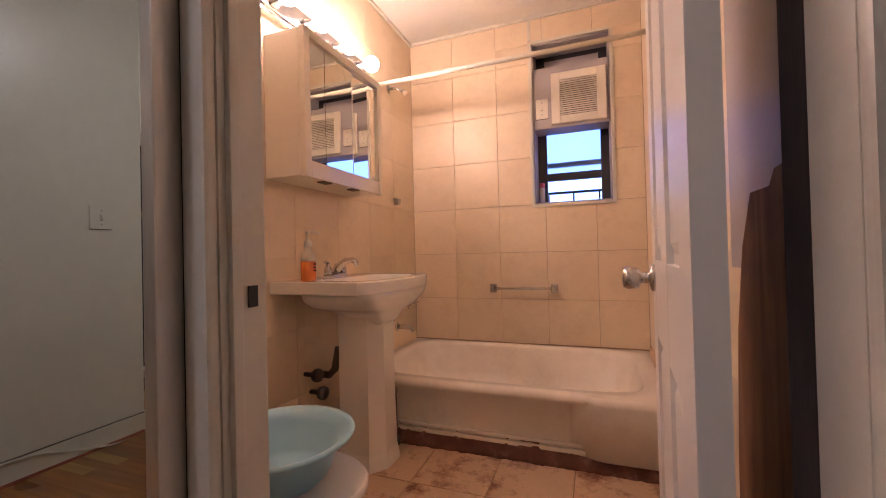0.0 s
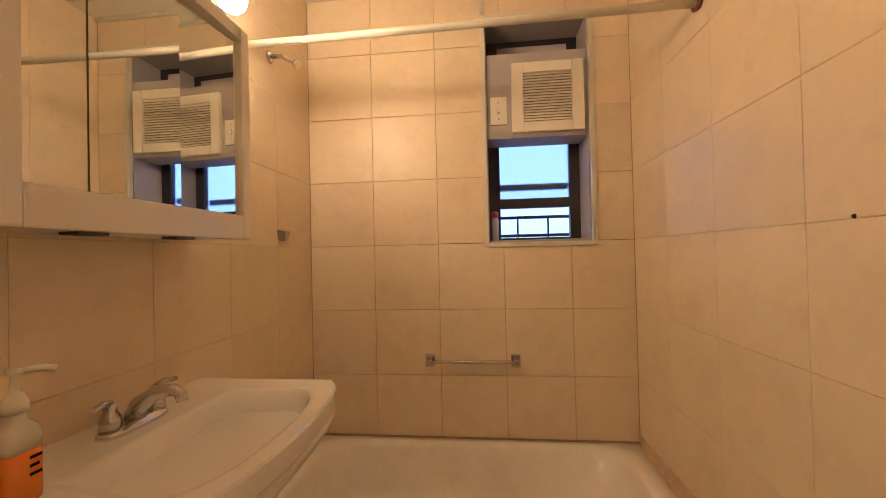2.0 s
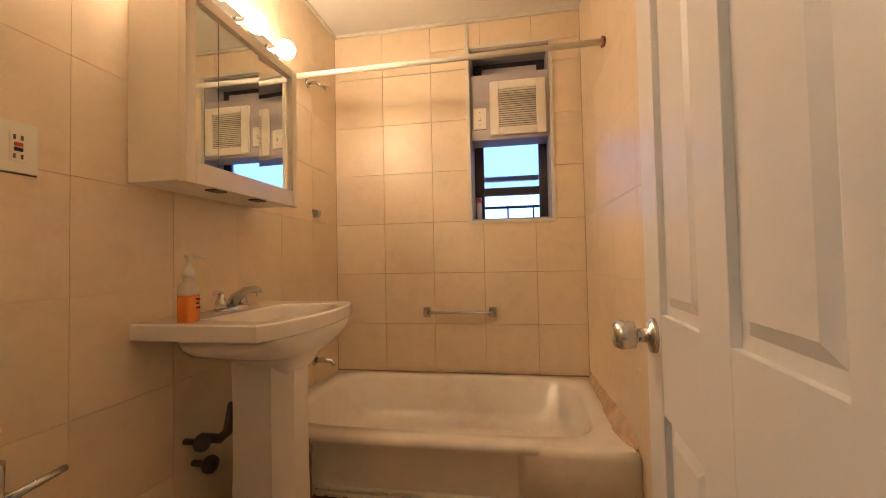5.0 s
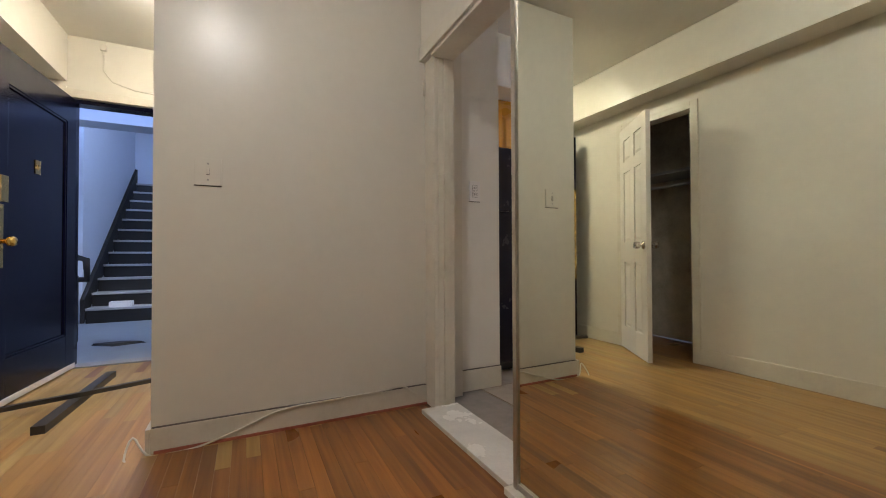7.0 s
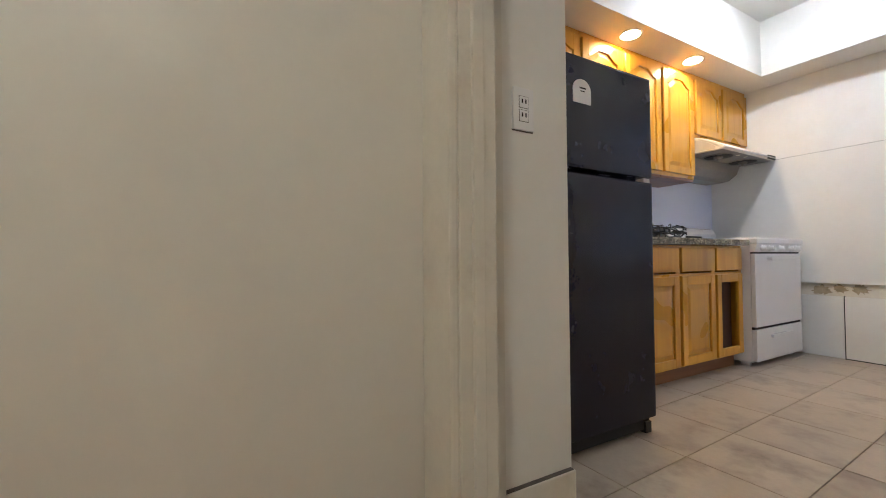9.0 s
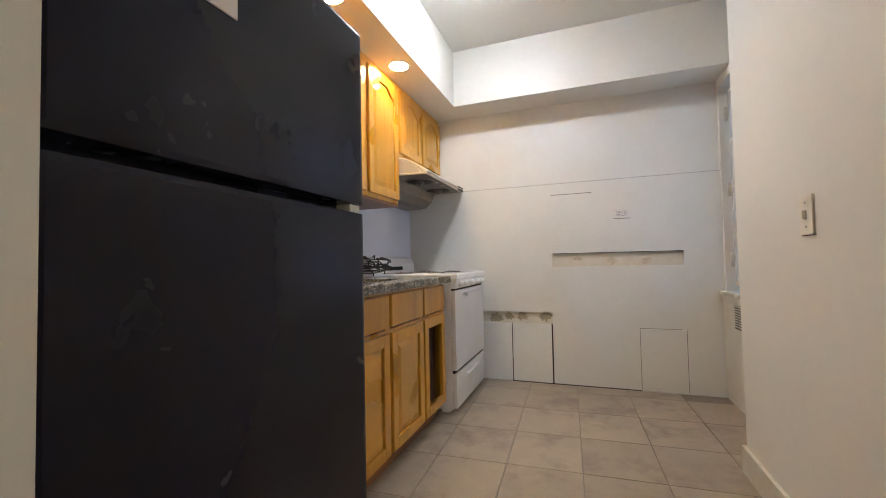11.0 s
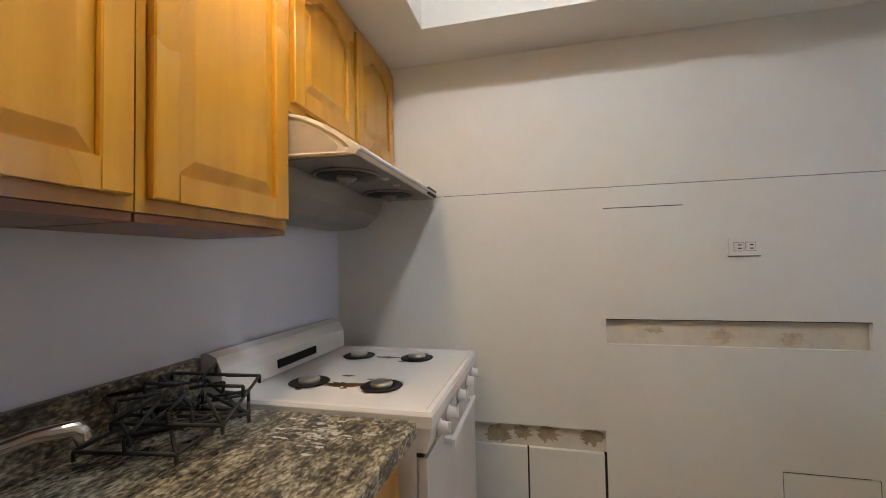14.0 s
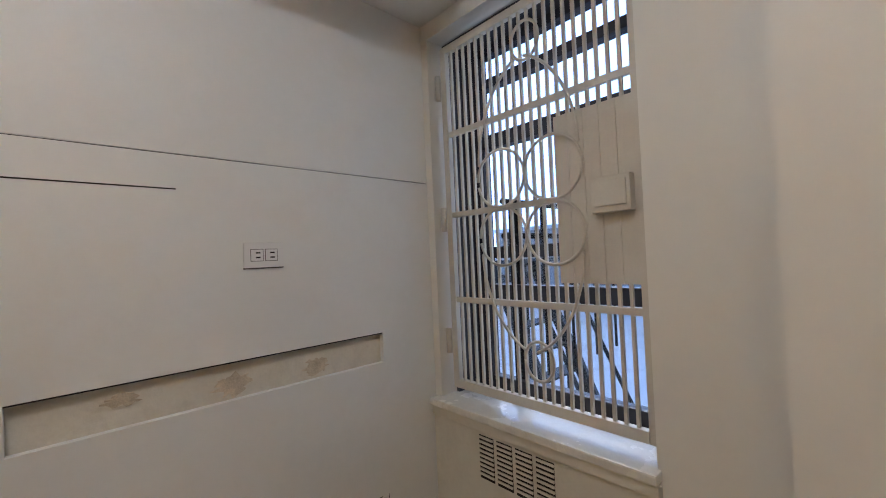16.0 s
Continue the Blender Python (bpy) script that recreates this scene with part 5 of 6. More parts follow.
for y in (3.49, 3.87):
    heavy = 1.0 if y < 3.6 else 0.55
    part("grease_patch", splat(-3.29, y, 0.1 * heavy, 0.03 * heavy, 40), M_BURN, stv, "burnt brown grease")
    for k in range(int(9 * heavy)):
        part("grease_spot", splat(-3.29 + random.uniform(-0.2, 0.2), y + random.uniform(-0.1, 0.1), random.uniform(0.006, 0.028), random.uniform(0.004, 0.014), 12), M_BURN, stv, "spilt grease spot")
    for x in (-3.16, -3.42):
        b = part("burner", LA([(0.064, 0.001), (0.06, 0.003), (0.03, 0.0025), (0, 0.0025)], (x, y, 0.941), "z", 24), M_BLACK, stv, "sooty burner bowl")
        part("burner_cap", LA([(0.034, 0.002), (0.036, 0.013), (0.03, 0.019), (0, 0.02)], (x, y, 0.941), "z", 22), M_ALU, b, "dull metal burner cap")
        part("drip_ring", LA([(0.06, 0.001), (0.068, 0.004), (0.064, 0.006), (0.056, 0.003)], (x, y, 0.941), "z", 24), M_BLACK, b, "sooty drip ring")

# hood
hd = thing("range_hood", (-3.4, 3.72, 1.6), "almond range hood with a curved front and two fans", "range hood")
prof = [(KX0 + 0.004, 1.785), (-3.36, 1.782), (-3.30, 1.766), (-3.24, 1.738), (-3.19, 1.708), (-3.15, 1.677), (-3.136, 1.66)]
low = [(-3.145, 1.645), (-3.35, 1.652), (-3.45, 1.655), (KX0 + 0.004, 1.655)]
bm = loft(bmesh.new(), [[(x, y, z) for x, z in prof + low] for y in (3.30, 4.135)])
part("shell", bm, M_HOOD, hd)
part("underside", loft(bmesh.new(), [[(-3.15, y, 1.6425), (KX0 + 0.02, y, 1.6475), (KX0 + 0.02, y, 1.653), (-3.15, y, 1.6446)] for y in (3.305, 4.13)]), M_HOODU, hd, "greasy grey underside")
def hood_ring(k, y):
    return [(-3.42 + (x + 3.42) * k, y, 1.71 + (z - 1.71) * k) for x, z in prof + low]
part("end_cap", loft(bmesh.new(), [hood_ring(1.0, 3.2995), hood_ring(1.0, 3.294), hood_ring(0.9, 3.292), hood_ring(0.84, 3.296), hood_ring(0.8, 3.2965)]), M_HOOD, hd, "moulded end cap")
part("end_inset", loft(bmesh.new(), [hood_ring(0.78, 3.297), hood_ring(0.78, 3.2955)]), mat("hood_inset_metal", (0.50, 0.44, 0.37), 0.4, 0.3, var=0.15, scale=8), hd, "dull metal inset")
# Whiter tube on the nose stands for the highlight along the bullnose.
part("nose_trim", T([(-3.137, 3.297, 1.664), (-3.137, 4.13, 1.664)], 0.0075, 10), M_WHITE, hd, "white tube painting the highlight on the front edge")
part("fan_housing", loft(bmesh.new(), [[(KX0 + 0.02, y0, z), (x, y0, z), (x, y1, z), (KX0 + 0.02, y1, z)] for x, y0, y1, z in ((-3.40, 3.315, 4.12, 1.648), (-3.42, 3.33, 4.1, 1.57), (-3.47, 3.36, 4.07, 1.515), (-3.52, 3.4, 4.03, 1.5))]), M_HOODU, hd, "greasy fan housing")
for y in (3.52, 3.92):
    f = part("fan_ring", LA([(0.112, 0), (0.115, -0.006), (0.108, -0.009), (0.1, -0.004)], (-3.29, y, 1.643), "z", 28), M_HOODU, hd, "pressed metal fan ring")
    part("fan_opening", LA([(0.1, -0.0045), (0.06, -0.005), (0, -0.005)], (-3.29, y, 1.643), "z", 26), M_BLACK, f, "dark fan opening")
    part("motor", LA([(0.032, -0.004), (0.034, -0.014), (0.026, -0.022), (0.012, -0.024), (0.01, -0.034), (0, -0.035)], (-3.29, y, 1.643), "z", 22), M_HOODU, f, "grey fan motor")
for y in (3.62, 3.74):
    part("button", LA([(0.016, 0), (0.013, -0.004)], (-3.19, y, 1.643), "z", 14), M_WHITEPL, hd)
part("front_lip", B(-3.14, -3.132, 4.0, 4.13, 1.648, 1.68), M_DARK, hd, "dark switch strip")

# refrigerator
fr = thing("refrigerator", (-3.05, 1.3, 0), "black top-freezer refrigerator beside the counter", "refrigerator")
FXF, FY0, FY1 = -2.67, 0.985, 1.662
part("cabinet", B(-3.38, FXF - 0.065, FY0, FY1, 0.05, 1.635, 0.006), M_FRIDGE, fr)
part("freezer_door", B(FXF - 0.06, FXF, FY0, FY1, 1.176, 1.643, 0.012), M_FRIDGE, fr)
part("lower_door", B(FXF - 0.06, FXF, FY0, FY1, 0.075, 1.155, 0.012), M_FRIDGE, fr)
part("hinge_cap", B(FXF - 0.05, FXF - 0.01, FY1 - 0.05, FY1 - 0.005, 1.156, 1.175), M_WHITEPL, fr, "small pale hinge")
part("kick_plate", B(FXF - 0.05, FXF - 0.03, FY0 + 0.01, FY1 - 0.01, 0.015, 0.075), M_BLACK, fr)
part("foot", B(FXF - 0.06, FXF - 0.02, FY1 - 0.05, FY1 - 0.01, 0.0, 0.05), M_BLACK, fr)
part("foot", B(FXF - 0.06, FXF - 0.02, FY0 + 0.01, FY0 + 0.05, 0.0, 0.05), M_BLACK, fr)
mg = []
for k in range(13):
    t = math.pi * k / 12
    mg.append((1.20 - 0.052 * math.cos(t), 1.50 + 0.045 * math.sin(t)))
mg = [(1.148, 1.445)] + mg + [(1.252, 1.445)]
part("magnet_tag", loft(bmesh.new(), [[(x, y, z) for y, z in mg] for x in (FXF, FXF + 0.003)]), M_WHITE, fr, "white paper tag")
part("print_bar", B(FXF + 0.003, FXF + 0.0036, 1.185, 1.222, 1.505, 1.511), M_DARK, fr)
part("print_bar", B(FXF + 0.003, FXF + 0.0036, 1.19, 1.215, 1.493, 1.497), M_DARK, fr)

# recessed lamps
for y in (2.325, 3.07):
    rl = thing("recessed_light", (-3.235, y, 2.318), "lit recessed ceiling light in the soffit", "recessed light", "soffit lights")
    part("trim_ring", LA([(0.062, -0.001), (0.078, -0.004), (0.08, -0.001)], (-3.235, y, 2.318), "z", 28), M_WHITE, rl)
    part("lens", LA([(0.0, -0.006), (0.05, -0.005), (0.062, -0.001)], (-3.235, y, 2.318), "z", 28), M_CAN, rl, "glowing lens")

# patched boards on the back wall
def board(parent, x0, x1, z0, z1, t=0.02):
    return part("board", B(x0, x1, KY1, KY1 + t, z0, z1, 0.0015), M_KBOARD, parent)
pb = bpy.data.objects["wall_kitchen_back"]
bm = bmesh.new()
for a, b, c, d in rects_minus(KX0, KX2, 0.0, 1.655, ((-2.379, -1.422, 0.965, 1.075), (-5, -2.390, -1, 0.588), (-1.74, -1.42, 0.012, 0.479))):
    box(bm, a, b, KY1, KY1 + 0.02, c, d)
part("board", bm, M_KBOARD, pb)
board(pb, KX0, KX2, 1.658, 2.318)
part("board_gap", B(KX0, KX2, KY1 + 0.006, KY1 + 0.0195, 1.653, 1.66), M_DARK, pb)
board(pb, -1.737, -1.423, 0.015, 0.476)
board(pb, -2.724, -2.402, 0.003, 0.488)
board(pb, KX0, -2.732, 0.003, 0.488)
part("board_gap", B(-2.402, -2.390, KY1 + 0.010, KY1 + 0.0195, 0.0, 0.49), M_DARK, pb)
part("board_gap", B(-2.732, -2.724, KY1 + 0.008, KY1 + 0.0195, 0.0, 0.49), M_DARK, pb)
for a, b in ((-1.7405, -1.737), (-1.423, -1.4195)):
    part("board_gap", B(a, b, KY1 + 0.002, KY1 + 0.0195, 0.012, 0.476), M_DARK, pb)
part("floor_gap", B(-2.73, -1.74, KY1 - 0.001, KY1 + 0.001, 0.0, 0.007), M_DARK, pb)
part("seam_line", B(-1.74, -1.45, KY1 - 0.0008, KY1 + 0.001, 0.4785, 0.481), M_DARK, pb)
# Dark strip paints the shadow under the top edge of the niche.
part("niche_shadow_gap", B(-2.379, -1.422, KY1 + 0.001, KY1 + 0.019, 1.071, 1.0745), M_DARK, pb)
slit = thing("wall_slit", (-2.21, KY1, 1.56), "thin dark saw cut in the wall board", "slit")
part("cut", B(-2.377, -2.059, KY1 - 0.0012, KY1 + 0.001, 1.560, 1.5635), M_DARK, slit)
# mortar dabs left on the bare strips
random.seed(4)
dabs = thing("mortar_dabs", (-2.4, KY1, 0.5), "brown mortar dabs sticking to the bare wall strips", "mortar")
for x, z, w, h, m in ((-2.86, 0.53, 0.07, 0.05, 1), (-2.755, 0.545, 0.05, 0.045, 1), (-2.635, 0.55, 0.055, 0.05, 1), (-2.45, 0.55, 0.055, 0.05, 1), (-2.18, 1.03, 0.045, 0.02, 0), (-1.93, 1.005, 0.06, 0.04, 0), (-1.68, 1.005, 0.05, 0.035, 0)):
    ring = [(x + w * math.cos(t) * random.uniform(0.45, 1.1), z + h * math.sin(t) * random.uniform(0.45, 1.0)) for t in [2 * math.pi * k / 30 for k in range(30)]]
    part("dab", loft(bmesh.new(), [[(a, y, b) for a, b in ring] for y in (KY1 + 0.0225, KY1 + 0.017)]), mat("mortar_%s" % ("brown" if m else "pale"), (0.36, 0.30, 0.2) if m else (0.62, 0.53, 0.4), 0.9, var=0.4, scale=18, bump=0.8, bscale=60), dabs)

# barred window, sill, radiator cover
w2 = thing("window_2", (KX2 + 0.2, 3.7, 0.74), "dark-framed kitchen window behind iron bars", "window")
tagged(w2, kind="structure")
bm = bmesh.new()
WX = KX2 + 0.22
for a in ((3.30, 3.38, 0.775, 2.25), (4.03, 4.12, 0.775, 2.25), (3.38, 4.03, 2.2, 2.25), (3.38, 4.03, 0.775, 0.83), (3.38, 4.03, 1.33, 1.38), (3.38, 4.03, 1.16, 1.22), (3.38, 4.03, 1.80, 1.86), (3.38, 4.03, 2.06, 2.1)):
    box(bm, WX, WX + 0.05, a[0], a[1], a[2], a[3], 0.004)
part("window_frame", bm, M_WINFR, w2, "dark blue-black window frame")
g = part("pane", B(WX + 0.02, WX + 0.024, 3.38, 4.03, 0.83, 2.2), M_GLASS, w2)
g.visible_shadow = False
part("window_reveal", box(box(B(KX2 + 0.085, WX, 4.104, 4.1185, 0.777, 2.249), KX2 + 0.085, WX, 3.3015, 3.315, 0.777, 2.249), KX2 + 0.085, WX, 3.315, 4.104, 2.235, 2.249), M_WINFR, w2, "dark lining on the window reveal")
part("window_sill", B(KX2 - 0.04, KX2 + 0.22, 3.29, 4.155, 0.748, 0.776, 0.006), M_MARBLE, w2, "worn grey marble sill")
grl = thing("window_grille", (KX2 + 0.1, 3.7, 0.76), "cream painted iron window gate with scrolls and vertical bars", "window grille")
GX = KX2 + 0.06
bm = bmesh.new()
for a in ((3.31, 3.335, 0.81, 2.215), (4.065, 4.095, 0.81, 2.215), (3.335, 4.065, 0.81, 0.845), (3.335, 4.065, 2.185, 2.215)):
    box(bm, GX - 0.012, GX + 0.012, a[0], a[1], a[2], a[3], 0.003)
for z in (1.17, 1.516, 1.848):
    box(bm, GX - 0.008, GX + 0.008, 3.335, 4.065, z - 0.011, z + 0.011, 0.002)
part("frame", bm, M_GRILLE, grl)
for i in range(21):
    y = 3.365 + i * 0.0338
    part("bar", B(GX - 0.005, GX + 0.005, y - 0.005, y + 0.005, 0.845, 2.185), M_GRILLE, grl)
SX = GX - 0.027
def scroll(cy, cz, r, a0, a1, sy=1.0, sz=1.0):
    return T([(SX, cy + r * sy * math.cos(a0 + (a1 - a0) * k / 24), cz + r * sz * math.sin(a0 + (a1 - a0) * k / 24)) for k in range(25)], 0.0055, 6)
for cz, up in ((1.62, 1), (1.41, -1)):
    for s in (-1, 1):
        part("scroll", scroll(3.69 + s * 0.105, cz, 0.104, 0, 2 * math.pi * 0.97 * s), M_GRILLE, grl)
        part("scroll", T([(SX, 3.69 + s * (0.2 * math.cos(u * 1.4) ** 1.3), cz + up * (0.06 + 0.34 * math.sin(u * 1.4))) for u in [k / 16 for k in range(17)]], 0.0055, 6), M_GRILLE, grl)
for cz in (0.985, 2.065):
    part("scroll", scroll(3.665, cz, 0.055, 0, 2 * math.pi, 1.0, 1.2), M_GRILLE, grl)
part("guard_plate", B(GX - 0.02, GX - 0.014, 3.312, 3.575, 1.248, 1.777), M_GRILLE, grl, "cream sheet metal guard plate")
for y in (3.38, 3.43, 3.48, 3.53):
    part("plate_rib", B(GX - 0.0225, GX - 0.0195, y - 0.004, y + 0.004, 1.248, 1.777), M_GRILLE, grl)
lb = part("lock_box", B(GX - 0.055, GX - 0.02, 3.333, 3.445, 1.453, 1.555, 0.004), M_GRILLE, grl, "cream lock box")
part("lock_lid", B(GX - 0.06, GX - 0.055, 3.343, 3.435, 1.47, 1.542, 0.002), M_GRILLE, lb)
for z in (1.0, 1.5, 2.05):
    part("hinge", T([(GX - 0.02, 4.105, z - 0.05), (GX - 0.02, 4.105, z + 0.05)], 0.012, 8), M_GRILLE, grl)
rc = thing("radiator_cover", (KX2 - 0.02, 3.7, 0), "cream metal radiator cover with slotted vent under the window", "radiator cover")
part("front", box(B(KX2 - 0.02, KX2, 3.29, 4.15, 0.10, 0.74, 0.004), KX2 - 0.03, KX2 - 0.018, 3.29, 4.15, 0.71, 0.747, 0.004), M_TRIM, rc)
part("kick", B(KX2 - 0.012, KX2, 3.27, 4.15, 0.0, 0.1), M_TRIM, rc)
for j in range(4):
    y0 = 3.595 + j * 0.081
    part("vent", B(KX2 - 0.0225, KX2 - 0.019, y0, y0 + 0.066, 0.54, 0.695), M_DARK, rc, "dark vent slots")
    for i in range(9):
        part("vent_bar", B(KX2 - 0.026, KX2 - 0.021, y0, y0 + 0.066, 0.552 + i * 0.0165, 0.560 + i * 0.0165), M_TRIM, rc)


# ---- bath: small things ----
toilet = thing("toilet", (-0.85, 0.8, 0), "white porcelain toilet against the tiled wall", "toilet")
bm = loft(bmesh.new(), [superellipse(cx, 0.8, a, b, 2.4, 32, z * 0.9) for cx, a, b, z in ((-0.83, 0.2, 0.11, 0), (-0.83, 0.19, 0.1, 0.06), (-0.82, 0.17, 0.095, 0.15), (-0.78, 0.22, 0.14, 0.28), (-0.74, 0.25, 0.175, 0.36), (-0.735, 0.255, 0.18, 0.385))], smooth=True)
part("bowl", bm, M_PORC, toilet)
part("seat", loft(bmesh.new(), [superellipse(-0.735, 0.8, a, b, 2.4, 36, z - 0.04) for a, b, z in ((0.255, 0.185, 0.386), (0.262, 0.19, 0.395), (0.262, 0.19, 0.412), (0.255, 0.183, 0.42))], smooth=True), M_WHITE, toilet, "closed white seat")
part("spud_pipe", T([(-1.10, 0.86, 0.36), (-1.10, 0.86, 0.60)], 0.018, 12), M_CHROME, toilet)
fv = thing("flush_valve", (BX0, 0.9, 0.56), "tarnished chrome flush valve on the wall", "valve")
part("flange", LA([(0.04, 0), (0.03, 0.012)], (BX0, 0.88, 0.57), "x", 16), M_PIPE, fv)
part("body", T([(BX0, 0.88, 0.57), (-1.10, 0.9, 0.57), (-1.10, 0.86, 0.56), (-1.10, 0.86, 0.67)], [0.02, 0.022, 0.028, 0.03], 12), M_CHROME, fv)
part("lever", T([(-1.10, 0.88, 0.58), (-1.08, 1.0, 0.60)], [0.012, 0.008], 8), M_CHROME, fv)
basin = thing("wash_basin", (-0.725, 0.8, 0.381), "pale blue plastic wash basin on the toilet seat", "basin")
part("bowl", LA([(0.0, 0.001), (0.125, 0.001), (0.135, 0.012), (0.168, 0.085), (0.195, 0.112), (0.207, 0.114), (0.21, 0.12), (0.207, 0.126), (0.19, 0.122), (0.162, 0.093), (0.128, 0.018), (0.115, 0.008), (0.0, 0.008)], (-0.725, 0.8, 0.381), "z", 44), M_TEAL, basin)
pl = thing("sink_plumbing", (-1.2, 1.6, 0.42), "dark corroded trap and shut-off valves under the sink", "plumbing")
part("pipe", T([(BX0, 1.60, 0.40), (-1.15, 1.60, 0.40), (-1.10, 1.58, 0.44), (-1.07, 1.57, 0.55)], 0.018, 10), M_PIPE, pl)
part("valve", LA([(0.03, 0), (0.034, 0.015), (0.03, 0.03), (0.012, 0.035)], (BX0 + 0.06, 1.52, 0.42), "x", 16), M_PIPE, pl)
part("valve", LA([(0.03, 0), (0.034, 0.015), (0.03, 0.03), (0.012, 0.035)], (BX0 + 0.06, 1.56, 0.32), "x", 16), M_PIPE, pl)
part("supply", T([(BX0, 1.52, 0.42), (-1.16, 1.52, 0.42)], 0.012, 8), M_PIPE, pl)
part("supply", T([(BX0, 1.56, 0.32), (-1.16, 1.56, 0.32)], 0.012, 8), M_PIPE, pl)
wp = thing("waste_pipe", (-0.85, 1.78, 0), "old tarnished overflow pipe standing beside the tub", "pipe")
part("pipe", T([(-0.9, 1.80, 0.0), (-0.9, 1.80, 0.05), (-0.9, 1.80, 0.27)], [0.04, 0.026, 0.024], 12), M_PIPE, wp)
part("cap", LA([(0.03, 0), (0.03, 0.02), (0.015, 0.04), (0.02, 0.05), (0, 0.052)], (-0.9, 1.80, 0.27), "z", 14), M_CHROME, wp)
sb = thing("shampoo_bottle", (-0.22, 3.03, 1.357), "small white bottle with a pink cap on the window sill", "bottle")
part("bottle", LA([(0.02, 0), (0.02, 0.12), (0.014, 0.13)], (-0.225, 3.02, 1.357), "z", 14), M_WHITE, sb)
part("cap", LA([(0.02, 0.13), (0.02, 0.16), (0.016, 0.165)], (-0.225, 3.02, 1.357), "z", 14), mat("pink_cap", (0.6, 0.12, 0.2), 0.4), sb, "pink cap")
hole = thing("screw_hole", (BX1, 1.661, 1.35), "small dark screw anchor in the tile", "screw")
part("anchor", LA([(0.0055, 0.002), (0.004, -0.002), (0, -0.002)], (BX1 - 0.0002, 1.661, 1.35), "x", 12), M_DARK, hole)
# Added grey sheet: door shade on the wall tiles, painted as a colour.
gb = thing("shaded_tile_panel", (BX1 - 0.01, 0.8, 1.1), "grey sheet painting the shaded tiles behind the bathroom door", "panel")
part("panel", B(BX1 - 0.008, BX1 - 0.001, 0.46, 1.14, 0.95, 2.3), M_GREYP, gb)
# Stud coloured near black: the hinge gap's shade is painted in.
structure("trim_raw_stud", B(0.3155, 0.40, 0.389, 0.447, 0.0, 2.03, 0.003), mat("stud_with_gap_shade", (0.055, 0.038, 0.034), 0.8, var=0.35, scale=6, bump=0.4, bscale=30, stretch=(3, 3, 0.4)), "raw stud beside the bathroom door hinge, gap shade in its colour", "trim")
rb = thing("bare_board", (BX1 - 0.01, 0.8, 0), "torn brown bare board behind the bathroom door", "board")
part("board", loft(bmesh.new(), [[(x, y, z) for y, z in ((0.46, 0.0), (1.1, 0.0), (1.09, 0.5), (1.065, 0.8), (1.02, 1.0), (0.96, 1.12), (0.86, 1.12), (0.835, 1.15), (0.46, 1.18))] for x in (BX1 - 0.0085, BX1 - 0.02)]), M_RAW, rb)
random.seed(14)
rings = []
for i in range(26):
    f = i / 25
    y = BY1 - 0.02 - f * (BY1 - 0.02 - 1.87)
    w, h = (0.012 + 0.048 * f + random.uniform(-0.005, 0.005)) * min(1, 0.15 + (1 - f) * 6), (0.018 + 0.028 * f + random.uniform(-0.008, 0.008)) * min(1, 0.1 + (1 - f) * 6)
    rings.append([(BX1 - 0.0005, y, 0.3), (BX1 - w, y, 0.3), (BX1 - w, y, TZ + 0.004), (BX1 - w * 0.6, y, TZ + h * 0.7), (BX1 - 0.0005, y, TZ + h + 0.02)])
structure("trim_grout_ledge", loft(bmesh.new(), rings), mat("stained_grout", (0.56, 0.40, 0.25), 0.8, var=0.3, scale=9, bump=0.6, bscale=35, stain=(0.28, 0.13, 0.07), stain_amt=0.9, stain_scale=7), "lumpy stained grout between tub and wall", "trim")
# ceiling cove strip
structure("trim_bath_cove", box(B(BX0, BX0 + 0.018, HB, BY1, BCEIL - 0.025, BCEIL, 0.004), BX0 + 0.018, BX1, BY1 - 0.018, BY1, BCEIL - 0.022, BCEIL, 0.004), M_TRIM, "thin cream cove strip under the ceiling", "trim")
structure("trim_tub_caulk", box(B(BX0 + 0.002, BX1, BY1 - 0.014, BY1 - 0.001, 0.312, 0.332, 0.004), BX1 - 0.014, BX1 - 0.001, 1.86, BY1 - 0.015, 0.312, 0.331, 0.004), M_GROUT, "brown mouldy caulk along the tub", "trim")


# ---- outside: yard, far buildings, fire escape ----
fe = thing("fire_escape", (1.2, 4.8, -2.6), "black iron fire escape stairs in the snowy yard", "fire escape")
for x in (0.8, 1.5):
    part("stringer", loft(bmesh.new(), [[(x + o, y, z) for y, z in ((5.58, 1.25), (5.45, 1.25), (3.75, -2.3), (3.88, -2.3))] for o in (0, 0.05)]), M_BLACK, fe)
    part("rail", T([(x, 5.1, 1.2), (x, 3.6, -1.9)], 0.02, 8), M_BLACK, fe)
    part("post", T([(x, 5.6, -2.6), (x, 5.6, 1.25)], 0.03, 8), M_BLACK, fe)
for i in range(14):
    y, z = 5.45 - i * 0.115, 1.1 - i * 0.241
    part("tread", B(0.85, 1.5, y - 0.02, y + 0.16, z, z + 0.02), M_BLACK, fe)
part("landing", B(0.6, 2.4, 5.5, 7.2, 1.23, 1.28), M_BLACK, fe)
for y in (5.6, 7.1):
    part("post", T([(2.35, y, -2.6), (2.35, y, 1.23)], 0.03, 8), M_BLACK, fe)
rl = thing("yard_railing", (-0.1, 4.3, 0.8), "thin black iron railing outside the bathroom window", "railing")
for z in (1.42, 1.56):
    part("rail", T([(-1.0, 3.9, z), (1.0, 3.9, z)], 0.012, 8), M_BLACK, rl)
